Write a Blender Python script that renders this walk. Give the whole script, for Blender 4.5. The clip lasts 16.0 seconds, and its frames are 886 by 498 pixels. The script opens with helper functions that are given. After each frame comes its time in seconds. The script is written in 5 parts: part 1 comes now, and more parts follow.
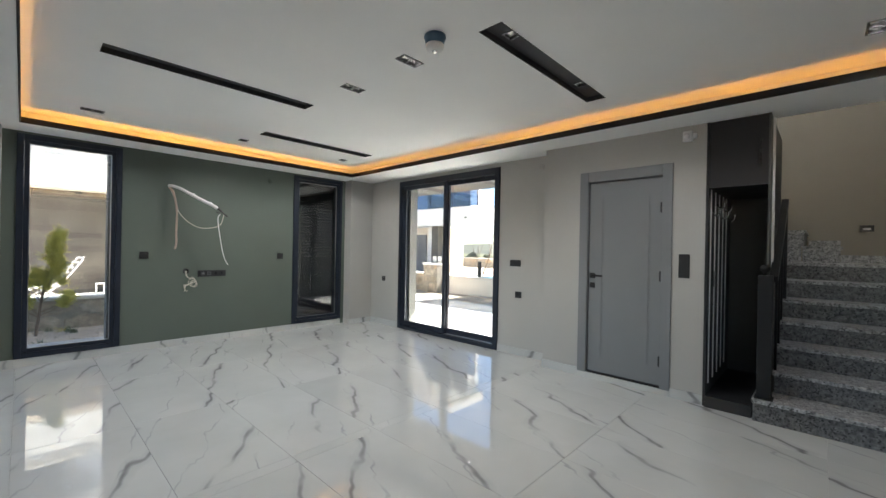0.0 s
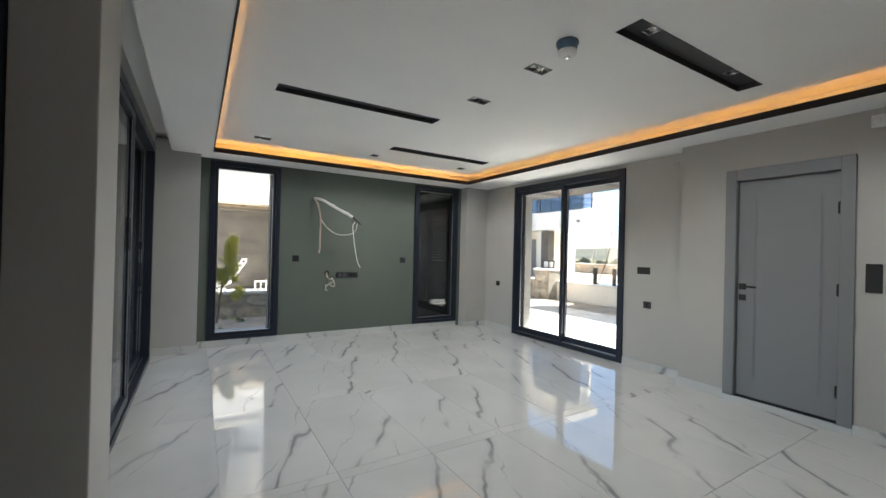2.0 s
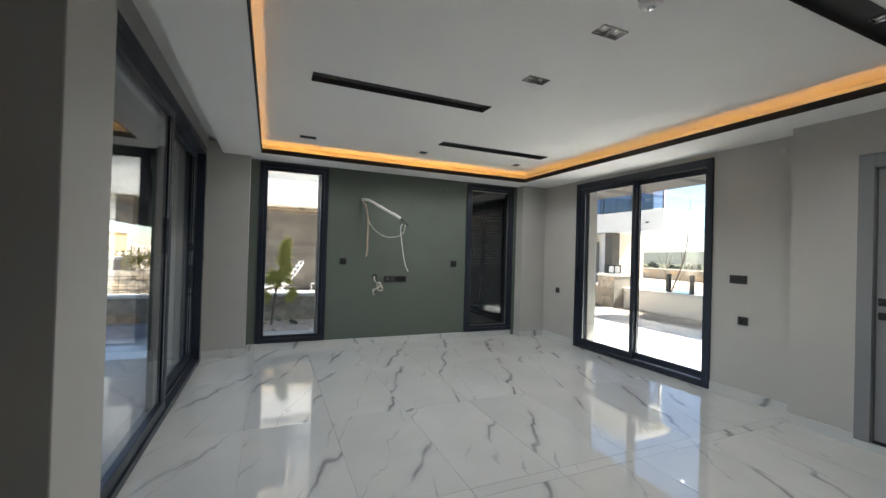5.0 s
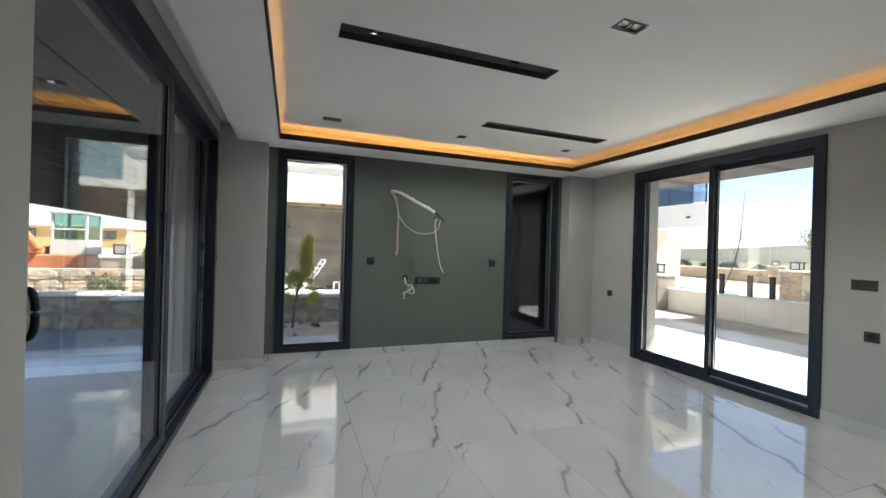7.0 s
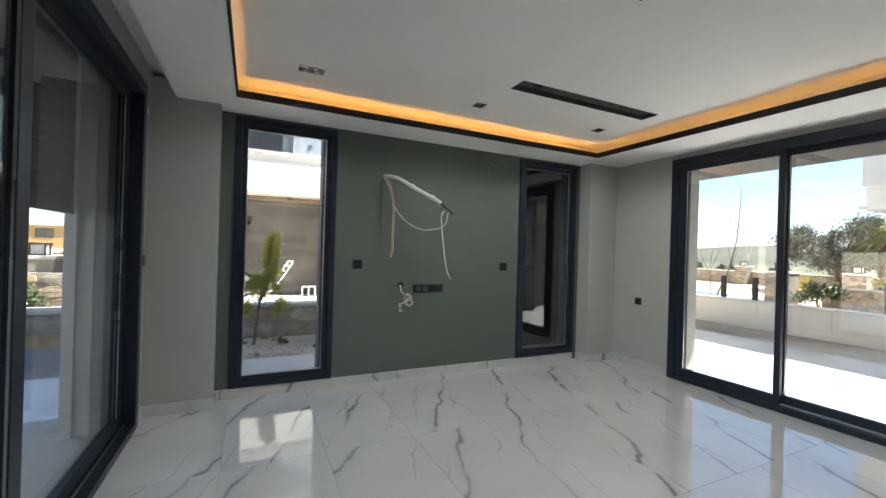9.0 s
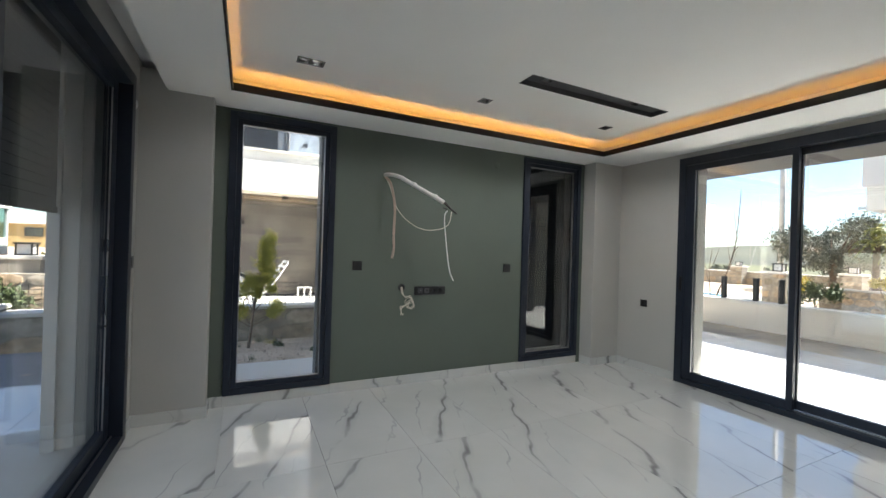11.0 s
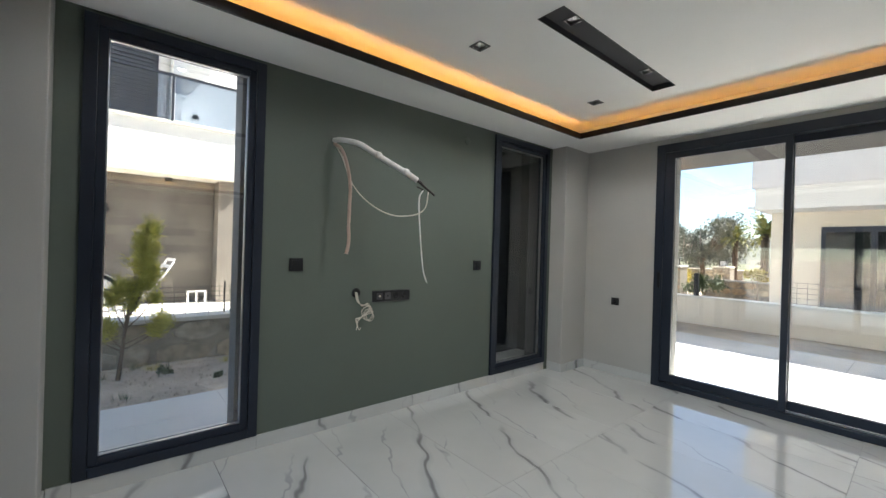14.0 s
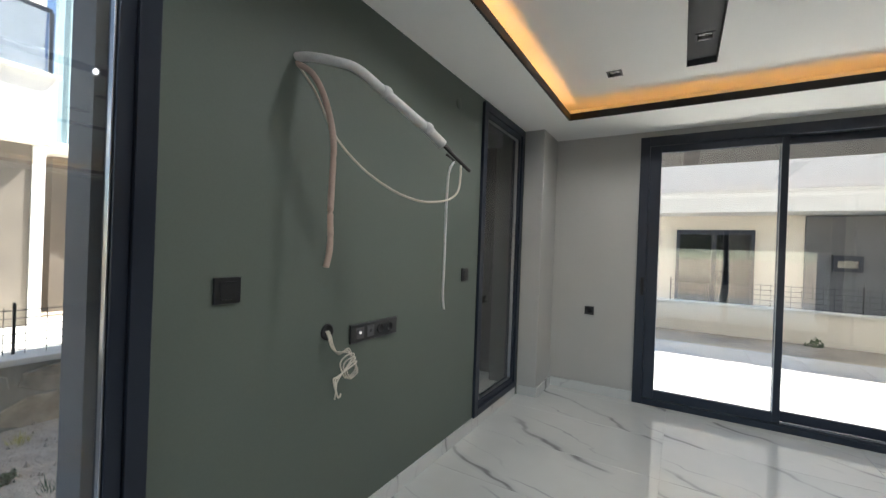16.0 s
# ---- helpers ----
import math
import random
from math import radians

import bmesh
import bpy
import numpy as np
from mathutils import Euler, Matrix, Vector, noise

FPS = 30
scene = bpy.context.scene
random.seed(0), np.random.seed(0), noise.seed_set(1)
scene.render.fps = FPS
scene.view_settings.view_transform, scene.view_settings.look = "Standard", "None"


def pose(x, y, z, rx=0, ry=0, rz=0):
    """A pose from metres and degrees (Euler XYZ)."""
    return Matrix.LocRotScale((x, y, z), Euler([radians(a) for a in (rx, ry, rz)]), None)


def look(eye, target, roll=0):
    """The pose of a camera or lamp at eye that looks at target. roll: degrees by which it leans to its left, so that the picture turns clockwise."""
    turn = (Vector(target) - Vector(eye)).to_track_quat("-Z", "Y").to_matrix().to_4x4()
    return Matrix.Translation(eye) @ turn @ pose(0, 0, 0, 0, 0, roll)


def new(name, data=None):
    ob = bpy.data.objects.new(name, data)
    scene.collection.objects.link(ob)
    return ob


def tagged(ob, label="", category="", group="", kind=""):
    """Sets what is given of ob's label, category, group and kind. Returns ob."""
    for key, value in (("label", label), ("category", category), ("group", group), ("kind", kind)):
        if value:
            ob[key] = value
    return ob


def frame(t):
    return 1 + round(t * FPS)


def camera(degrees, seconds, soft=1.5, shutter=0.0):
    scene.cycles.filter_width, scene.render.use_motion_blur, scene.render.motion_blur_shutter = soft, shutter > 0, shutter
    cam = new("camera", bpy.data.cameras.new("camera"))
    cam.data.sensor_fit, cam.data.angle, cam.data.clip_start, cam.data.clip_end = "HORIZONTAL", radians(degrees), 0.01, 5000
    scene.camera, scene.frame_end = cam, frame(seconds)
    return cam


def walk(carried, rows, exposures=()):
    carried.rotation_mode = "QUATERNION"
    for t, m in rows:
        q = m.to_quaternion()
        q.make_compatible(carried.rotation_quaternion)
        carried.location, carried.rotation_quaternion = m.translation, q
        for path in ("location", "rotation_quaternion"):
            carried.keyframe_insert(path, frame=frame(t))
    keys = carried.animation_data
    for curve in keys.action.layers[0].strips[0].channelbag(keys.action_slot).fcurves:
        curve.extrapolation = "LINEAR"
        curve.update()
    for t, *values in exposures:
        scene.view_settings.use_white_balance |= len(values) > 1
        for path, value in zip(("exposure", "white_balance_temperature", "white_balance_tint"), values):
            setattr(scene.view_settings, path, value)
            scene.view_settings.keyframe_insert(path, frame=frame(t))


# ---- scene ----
cam = camera(95.8, 16.0)
EXPOSURE, SKY_STRENGTH, SUN_STRENGTH, SUN_EL, SUN_AZ, LED_STRENGTH = 3.25, 0.031, 2.75, 53.0, 17.0, 1.5
PATH = [
    (0, (-0.069, 0.368, 1.321), (-1.447, 1.817, 1.32), 1.1),
    (0.5, (-0.088, 0.443, 1.322), (-1.637, 1.708, 1.324), 1.2),
    (1, (-0.1, 0.421, 1.316), (-1.764, 1.531, 1.327), 1.4),
    (1.5, (-0.102, 0.3, 1.343), (-1.797, 1.361, 1.35), 1.4),
    (2, (-0.116, 0.206, 1.333), (-1.822, 1.249, 1.342), 1.4),
    (2.5, (-0.124, 0.232, 1.35), (-1.842, 1.256, 1.355), 1.3),
    (3, (-0.183, 0.38, 1.336), (-1.906, 1.395, 1.341), 1.2),
    (3.5, (-0.271, 0.504, 1.337), (-2.06, 1.399, 1.342), 1.3),
    (4, (-0.317, 0.463, 1.337), (-2.127, 1.314, 1.351), 1.4),
    (6.5, (-0.889, 0.472, 1.349), (-2.761, 1.177, 1.35), 1.8),
    (7, (-1.138, 0.484, 1.352), (-3.01, 1.19, 1.35), 1.6),
    (7.5, (-1.479, 0.522, 1.356), (-3.347, 1.239, 1.357), 1.5),
    (8, (-1.722, 0.452, 1.337), (-3.581, 1.188, 1.347), 1.7),
    (8.5, (-1.953, 0.42, 1.331), (-3.776, 1.242, 1.341), 1.6),
    (9, (-2.241, 0.475, 1.341), (-4.048, 1.334, 1.344), 1.7),
    (11.5, (-2.434, 0.454, 1.352), (-4.226, 1.341, 1.36), 1.7),
    (12, (-2.522, 0.374, 1.352), (-4.309, 1.273, 1.367), 1.6),
    (12.5, (-2.694, 0.416, 1.335), (-4.451, 1.37, 1.338), 1.5),
    (13, (-2.957, 0.471, 1.335), (-4.623, 1.578, 1.335), 1.8),
    (13.5, (-3.142, 0.419, 1.343), (-4.707, 1.665, 1.345), 1.7),
    (14, (-3.434, 0.443, 1.31), (-4.973, 1.72, 1.308), 1.7),
    (14.5, (-3.792, 0.5, 1.34), (-5.324, 1.787, 1.345), 1.6),
    (15, (-4.137, 0.539, 1.36), (-5.623, 1.879, 1.356), 1.7),
    (15.5, (-4.524, 0.638, 1.339), (-5.82, 2.161, 1.327), 1.8),
    (16, (-4.839, 0.625, 1.34), (-5.862, 2.343, 1.336), 2.1),
]
walk(cam, [(t, look(eye, target, roll)) for t, eye, target, roll in PATH], exposures=[(0.0, EXPOSURE + 0.46, 6450, 10), (4.0, EXPOSURE + 0.25, 6450, 10), (9.0, EXPOSURE + 0.06, 6450, 10), (16.0, EXPOSURE + 0.14, 6450, 10)])

# ---- daylight ----
world = bpy.data.worlds.new("sky")
scene.world = world
world.use_nodes = True
wn = world.node_tree.nodes
sky = wn.new("ShaderNodeTexSky")
sky.sky_type, sky.sun_disc = "NISHITA", False
sky.sun_elevation, sky.sun_rotation = radians(SUN_EL), radians(SUN_AZ)
sky.air_density, sky.dust_density, sky.ozone_density = 0.85, 0.1, 1.0
world.node_tree.links.new(sky.outputs[0], wn["Background"].inputs[0])
wn["Background"].inputs[1].default_value = SKY_STRENGTH

sun = new("sun", bpy.data.lights.new("sun", "SUN"))
sun.data.energy, sun.data.angle, sun.data.color = SUN_STRENGTH, radians(0.5), (1.0, 0.95, 0.88)
_el, _az = radians(SUN_EL), radians(SUN_AZ)
SUN_DIR = Vector((math.sin(_az) * math.cos(_el), math.cos(_az) * math.cos(_el), math.sin(_el)))
sun.matrix_world = look(SUN_DIR * 30, (0, 0, 0))

# ---- materials ----
MATS = {}


def base_material(name):
    m = bpy.data.materials.new(name)
    m.use_nodes = True
    nt = m.node_tree
    return m, nt, nt.nodes["Principled BSDF"]


def node(nt, kind, **inputs):
    n = nt.nodes.new("ShaderNode" + kind)
    for k, v in inputs.items():
        key = k.replace("_", " ")
        n.inputs[key].default_value = v
    return n


def ramp(nt, source, stops):
    r = nt.nodes.new("ShaderNodeValToRGB")
    while len(r.color_ramp.elements) < len(stops):
        r.color_ramp.elements.new(0.5)
    for e, (p, c) in zip(r.color_ramp.elements, stops):
        e.position = p
        e.color = (*c, 1) if len(c) == 3 else c
    nt.links.new(source, r.inputs[0])
    return r.outputs[0]


def mixc(nt, fac, a, b, mode="MIX"):
    m = nt.nodes.new("ShaderNodeMix")
    m.data_type, m.blend_type = "RGBA", mode
    for sock, v in ((m.inputs[0], fac), (m.inputs[6], a), (m.inputs[7], b)):
        if isinstance(v, (float, int)):
            sock.default_value = v
        elif isinstance(v, tuple):
            sock.default_value = (*v, 1)
        else:
            nt.links.new(v, sock)
    return m.outputs[2]


def noise_of(nt, coords, scale, detail=4.0, rough=0.55, distortion=0.0):
    n = node(nt, "TexNoise", Scale=scale, Detail=detail, Roughness=rough, Distortion=distortion)
    nt.links.new(coords, n.inputs["Vector"])
    return n.outputs[0]


def coords_of(nt, which="Object"):
    return nt.nodes.new("ShaderNodeTexCoord").outputs[which]


def geometry_position(nt):
    return nt.nodes.new("ShaderNodeNewGeometry").outputs["Position"]


def bump(nt, b, height, strength=0.2, distance=0.01):
    n = node(nt, "Bump", Strength=strength, Distance=distance)
    nt.links.new(height, n.inputs["Height"])
    nt.links.new(n.outputs[0], b.inputs["Normal"])


def surface(name, colour, rough=0.6, metal=0.0, vary=0.12, big=0.8, fine=60.0, relief=0.15, depth=0.003, rough_vary=0.1, tint=None):
    """A plain surface with stains at one scale and grain at another."""
    if name in MATS:
        return MATS[name]
    m, nt, b = base_material(name)
    p = geometry_position(nt)
    n1, n2 = noise_of(nt, p, big, 5), noise_of(nt, p, fine, 3)
    dark = tuple(c * (1 - vary) for c in colour)
    light = tuple(min(1, c * (1 + vary)) for c in (tint or colour))
    c1 = ramp(nt, n1, [(0.3, dark), (0.7, light)])
    c2 = ramp(nt, n2, [(0.25, (1 - vary * 0.6,) * 3), (0.75, (1 + vary * 0.3,) * 3)])
    nt.links.new(mixc(nt, 1.0, c1, c2, "MULTIPLY"), b.inputs["Base Color"])
    r = ramp(nt, n1, [(0.2, (max(0, rough - rough_vary),) * 3), (0.8, (min(1, rough + rough_vary),) * 3)])
    nt.links.new(r, b.inputs["Roughness"])
    b.inputs["Metallic"].default_value = metal
    if relief:
        bump(nt, b, n2, relief, depth)
    MATS[name] = m
    return m


VEIN_TURN = 50.0


def marble():
    """Polished porcelain: white ground, long grey diagonal veins, each tile with its own cut."""
    m, nt, b = base_material("marble_tile")
    info = nt.nodes.new("ShaderNodeObjectInfo")
    p = geometry_position(nt)
    off = node(nt, "VectorMath")
    off.operation = "MULTIPLY_ADD"
    rnd = node(nt, "CombineXYZ")
    for i in range(3):
        nt.links.new(info.outputs["Random"], rnd.inputs[i])
    nt.links.new(rnd.outputs[0], off.inputs[0])
    off.inputs[1].default_value = (37.0, 53.0, 11.0)
    nt.links.new(p, off.inputs[2])
    def vein(turn, scale, width, distortion, fine):
        """Long wandering strands: thin crests of a strongly warped band pattern."""
        mp = node(nt, "Mapping")
        mp.inputs["Rotation"].default_value = (0, 0, radians(turn))
        mp.inputs["Scale"].default_value = (0.45, 1.0, 1.0)
        nt.links.new(off.outputs[0], mp.inputs[0])
        w = node(nt, "TexWave", Scale=scale, Distortion=distortion, Detail=4.0, Detail_Scale=fine, Detail_Roughness=0.62)
        w.wave_type, w.bands_direction, w.wave_profile = "BANDS", "Y", "SIN"
        nt.links.new(mp.outputs[0], w.inputs["Vector"])
        return ramp(nt, w.outputs["Fac"], [(1.0 - width, (0, 0, 0)), (1.0, (1, 1, 1))])

    gate = ramp(nt, noise_of(nt, off.outputs[0], 1.6, 3), [(0.40, (0, 0, 0)), (0.58, (1, 1, 1))])
    gate2 = ramp(nt, noise_of(nt, off.outputs[0], 2.3, 3), [(0.45, (0, 0, 0)), (0.62, (1, 1, 1))])
    strong = mixc(nt, 1.0, vein(VEIN_TURN, 0.62, 0.006, 3.6, 1.5), gate, "MULTIPLY")
    soft = mixc(nt, 1.0, vein(VEIN_TURN, 0.62, 0.055, 3.6, 1.5), gate, "MULTIPLY")
    thin = mixc(nt, 1.0, vein(VEIN_TURN - 9, 1.05, 0.005, 4.4, 1.7), gate2, "MULTIPLY")
    ground = ramp(nt, noise_of(nt, off.outputs[0], 1.1, 4), [(0.3, (0.51, 0.52, 0.50)), (0.7, (0.60, 0.61, 0.59))])
    c = mixc(nt, mixc(nt, 1.0, soft, (0.38, 0.38, 0.38), "MULTIPLY"), ground, (0.40, 0.40, 0.40))
    c = mixc(nt, mixc(nt, 1.0, thin, (0.78, 0.78, 0.78), "MULTIPLY"), c, (0.35, 0.35, 0.36))
    c = mixc(nt, mixc(nt, 1.0, strong, (0.85, 0.85, 0.85), "MULTIPLY"), c, (0.19, 0.19, 0.19))
    nt.links.new(c, b.inputs["Base Color"])
    smudge = ramp(nt, noise_of(nt, p, 1.7, 5), [(0.35, (0.001,) * 3), (0.75, (0.007,) * 3)])
    nt.links.new(smudge, b.inputs["Roughness"])
    b.inputs["IOR"].default_value = 1.95
    bump(nt, b, noise_of(nt, p, 0.9, 2), 0.003, 0.01)
    return m


def glazing(name, tint=(0.93, 0.95, 0.95), ior=1.5):
    """Clear sheet glass: passes light straight on and mirrors by its angle."""
    m = bpy.data.materials.new(name)
    m.use_nodes = True
    nt = m.node_tree
    nt.nodes.clear()
    out = nt.nodes.new("ShaderNodeOutputMaterial")
    t = node(nt, "BsdfTransparent", Color=(*tint, 1))
    g = node(nt, "BsdfGlossy", Roughness=0.0)
    face = node(nt, "LayerWeight", Blend=0.5)
    power = node(nt, "Math")
    power.operation = "POWER"
    nt.links.new(face.outputs["Facing"], power.inputs[0])
    power.inputs[1].default_value = 5.0
    f0 = ((ior - 1) / (ior + 1)) ** 2
    fr = node(nt, "Math")
    fr.operation = "MULTIPLY_ADD"
    nt.links.new(power.outputs[0], fr.inputs[0])
    fr.inputs[1].default_value, fr.inputs[2].default_value = 1 - f0, f0
    mx = nt.nodes.new("ShaderNodeMixShader")
    nt.links.new(fr.outputs[0], mx.inputs[0])
    nt.links.new(t.outputs[0], mx.inputs[1])
    nt.links.new(g.outputs[0], mx.inputs[2])
    nt.links.new(mx.outputs[0], out.inputs[0])
    return m


def glow(name, colour, strength):
    m = bpy.data.materials.new(name)
    m.use_nodes = True
    nt = m.node_tree
    nt.nodes.clear()
    e = node(nt, "Emission", Color=(*colour, 1), Strength=strength)
    out = nt.nodes.new("ShaderNodeOutputMaterial")
    nt.links.new(e.outputs[0], out.inputs[0])
    return m


def granite(name, tone):
    m, nt, b = base_material(name)
    p = geometry_position(nt)
    v = node(nt, "TexVoronoi", Scale=95.0)
    nt.links.new(p, v.inputs["Vector"])
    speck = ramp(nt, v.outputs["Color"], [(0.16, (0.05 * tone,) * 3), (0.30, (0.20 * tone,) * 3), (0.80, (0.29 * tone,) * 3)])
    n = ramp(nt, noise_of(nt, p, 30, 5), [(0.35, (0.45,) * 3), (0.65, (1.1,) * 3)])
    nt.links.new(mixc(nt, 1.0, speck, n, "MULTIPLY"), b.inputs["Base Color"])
    b.inputs["Roughness"].default_value = 0.3
    bump(nt, b, v.outputs["Distance"], 0.1, 0.002)
    return m


def stone_material():
    m, nt, b = base_material("rubble_stone")
    info = nt.nodes.new("ShaderNodeObjectInfo")
    p = geometry_position(nt)
    c = ramp(nt, info.outputs["Random"], [(0.0, (0.30, 0.245, 0.185)), (0.4, (0.46, 0.395, 0.31)), (0.7, (0.41, 0.365, 0.30)), (0.90, (0.53, 0.37, 0.23)), (1.0, (0.57, 0.48, 0.36))])
    n = noise_of(nt, p, 9, 6)
    c = mixc(nt, 1.0, c, ramp(nt, n, [(0.3, (0.55,) * 3), (0.7, (1.25,) * 3)]), "MULTIPLY")
    nt.links.new(c, b.inputs["Base Color"])
    b.inputs["Roughness"].default_value = 0.9
    bump(nt, b, n, 0.7, 0.03)
    return m


def slab_material():
    """Thin stone cladding, each slab of its own shade."""
    m, nt, b = base_material("grey_stone_cladding")
    info = nt.nodes.new("ShaderNodeObjectInfo")
    p = geometry_position(nt)
    c = ramp(nt, info.outputs["Random"], [(0.0, (0.115, 0.100, 0.086)), (0.5, (0.150, 0.132, 0.112)), (1.0, (0.195, 0.170, 0.142))])
    n = noise_of(nt, p, 2.2, 6)
    c = mixc(nt, 1.0, c, ramp(nt, n, [(0.3, (0.75,) * 3), (0.7, (1.2,) * 3)]), "MULTIPLY")
    nt.links.new(c, b.inputs["Base Color"])
    b.inputs["Roughness"].default_value = 0.8
    bump(nt, b, noise_of(nt, p, 18, 5), 0.4, 0.01)
    return m


def leaf_material(name, a, b2):
    m, nt, b = base_material(name)
    g = nt.nodes.new("ShaderNodeNewGeometry")
    c = ramp(nt, g.outputs["Random Per Island"], [(0.0, a), (1.0, b2)])
    nt.links.new(c, b.inputs["Base Color"])
    b.inputs["Roughness"].default_value = 0.6
    b.inputs["Transmission Weight"].default_value = 0.0
    return m


def patio_material():
    """Outdoor porcelain, glossy in broad waves."""
    m, nt, b = base_material("patio_tile")
    p = geometry_position(nt)
    c = ramp(nt, noise_of(nt, p, 1.4, 6), [(0.3, (0.70, 0.69, 0.67)), (0.7, (0.80, 0.79, 0.77))])
    nt.links.new(c, b.inputs["Base Color"])
    r = ramp(nt, noise_of(nt, p, 2.2, 4), [(0.35, (0.06,) * 3), (0.7, (0.12,) * 3)])
    nt.links.new(r, b.inputs["Roughness"])
    b.inputs["IOR"].default_value = 1.7
    waves = node(nt, "Mapping")
    waves.inputs["Scale"].default_value = (1.0, 2.6, 1.0)
    nt.links.new(p, waves.inputs[0])
    bump(nt, b, noise_of(nt, waves.outputs[0], 2.4, 1.5), 0.12, 0.02)
    return m


def corrugated():
    m = surface("blue_steel", (0.26, 0.36, 0.40), 0.5, 0.0)
    return m


GREY_WALL = surface("grey_wall_paint", (0.425, 0.416, 0.388), 0.75, vary=0.05, big=1.1, fine=140, relief=0.12, depth=0.002)
GREEN_WALL = surface("green_wall_paint", (0.106, 0.127, 0.104), 0.65, vary=0.07, big=1.4, fine=150, relief=0.12, depth=0.002)
WHITE_PAINT = surface("white_ceiling_paint", (0.86, 0.85, 0.82), 0.85, vary=0.03, big=0.9, fine=160, relief=0.08, depth=0.002)
FRAME = surface("anthracite_aluminium", (0.017, 0.023, 0.037), 0.38, 0.25, vary=0.12, big=3, fine=220, relief=0.05, depth=0.001)
BLACK = surface("black_metal", (0.012, 0.012, 0.013), 0.45, 0.3, vary=0.15, big=4, fine=150, relief=0.05, depth=0.001)
BLACK_PLASTIC = surface("black_plastic", (0.016, 0.016, 0.017), 0.35, vary=0.1, big=5, relief=0.03, depth=0.001)
PANEL_DARK = surface("dark_panel", (0.017, 0.017, 0.019), 0.5, vary=0.15, big=2, fine=90, relief=0.06, depth=0.001)
DOOR_GREY = surface("grey_door_lacquer", (0.190, 0.197, 0.205), 0.45, vary=0.04, big=1.5, fine=120, relief=0.04, depth=0.001)
STRIP_DARK = surface("charcoal_plaster", (0.055, 0.055, 0.057), 0.7, vary=0.15, big=3, fine=120)
CHROME = surface("chrome", (0.75, 0.75, 0.76), 0.12, 1.0, vary=0.03, relief=0, rough_vary=0.04)
STEEL = surface("brushed_steel", (0.5, 0.5, 0.5), 0.3, 1.0, vary=0.08, relief=0.05, rough_vary=0.06)
PLASTIC_WHITE = surface("white_plastic", (0.75, 0.74, 0.72), 0.4, vary=0.04, relief=0.03)
TAPE = surface("white_cable_wrap", (0.62, 0.61, 0.58), 0.6, vary=0.12, big=12, fine=80, relief=0.3, depth=0.004)
CABLE = surface("cream_cable", (0.60, 0.55, 0.46), 0.55, vary=0.1, big=8)
CONDUIT = surface("pink_conduit", (0.45, 0.33, 0.27), 0.55, vary=0.12, big=9)
COPPER_DARK = surface("dark_pipe", (0.03, 0.026, 0.022), 0.5, 0.3)
GROUT = surface("grout", (0.52, 0.52, 0.50), 0.85, vary=0.1)
MARBLE = marble()
# one granite twice: lit treads brightened, shaded lower risers darkened in the colour
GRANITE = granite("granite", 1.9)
GRANITE_SHADED = granite("granite_shaded", 0.75)
STONE = stone_material()
MORTAR = surface("mortar", (0.33, 0.295, 0.245), 0.95, vary=0.2, big=3, fine=30, relief=0.5, depth=0.01)
PATIO = patio_material()
WHITE_RENDER = surface("white_render", (0.82, 0.805, 0.77), 0.85, vary=0.05, big=0.5, fine=50, relief=0.25, depth=0.004)
CREAM_RENDER = surface("cream_render", (0.80, 0.73, 0.62), 0.85, vary=0.07, big=0.5, fine=50, relief=0.25, depth=0.004)
CLADDING = slab_material()
CLADDING_DARK = surface("charcoal_cladding", (0.135, 0.133, 0.133), 0.75, vary=0.2, big=1.0, fine=20, relief=0.3, depth=0.006)
SHUTTER_GREY = surface("grey_shutter", (0.085, 0.083, 0.080), 0.5, vary=0.1)
SHUTTER = surface("blue_grey_shutter", (0.055, 0.065, 0.085), 0.5, vary=0.1)
DIRT = surface("dry_dirt", (0.50, 0.405, 0.31), 0.97, vary=0.38, big=0.9, fine=14, relief=0.9, depth=0.05)
PAVING = surface("grey_paving", (0.25, 0.255, 0.27), 0.85, vary=0.25, big=1.3, fine=18, relief=0.6, depth=0.02)
CAPSTONE = surface("pale_capstone", (0.72, 0.69, 0.63), 0.8, vary=0.08, big=1.5, fine=30, relief=0.3)
BARK = surface("bark", (0.17, 0.12, 0.085), 0.9, vary=0.3, big=6, fine=50, relief=0.7, depth=0.02)
PINE = leaf_material("pine_needles", (0.30, 0.30, 0.04), (0.62, 0.57, 0.10))
OLIVE = leaf_material("olive_leaves", (0.085, 0.092, 0.07), (0.20, 0.205, 0.16))
PALM_BARK = surface("palm_bark", (0.085, 0.06, 0.042), 0.9, vary=0.35, big=8, fine=60, relief=0.7, depth=0.02)
PALM = leaf_material("palm_fronds", (0.14, 0.16, 0.035), (0.30, 0.29, 0.08))
SHRUB = leaf_material("shrub_leaves", (0.035, 0.055, 0.02), (0.09, 0.125, 0.045))
YELLOW = leaf_material("yellow_shrub_leaves", (0.35, 0.28, 0.03), (0.6, 0.5, 0.08))
HILL = surface("dry_hill", (0.036, 0.042, 0.024), 0.95, vary=0.45, big=0.012, fine=0.12, relief=0, tint=(0.066, 0.064, 0.040))
GLASS = glazing("clear_glass", (0.92, 0.94, 0.94), 1.85)
GLASS_BLUE = glazing("balcony_glass", (0.66, 0.69, 0.73), 1.32)
GLASS_HOUSE = glazing("house_glass", (0.55, 0.58, 0.60), 2.2)
GLASS_SKY = glazing("blue_rail_glass", (0.42, 0.52, 0.68), 1.9)
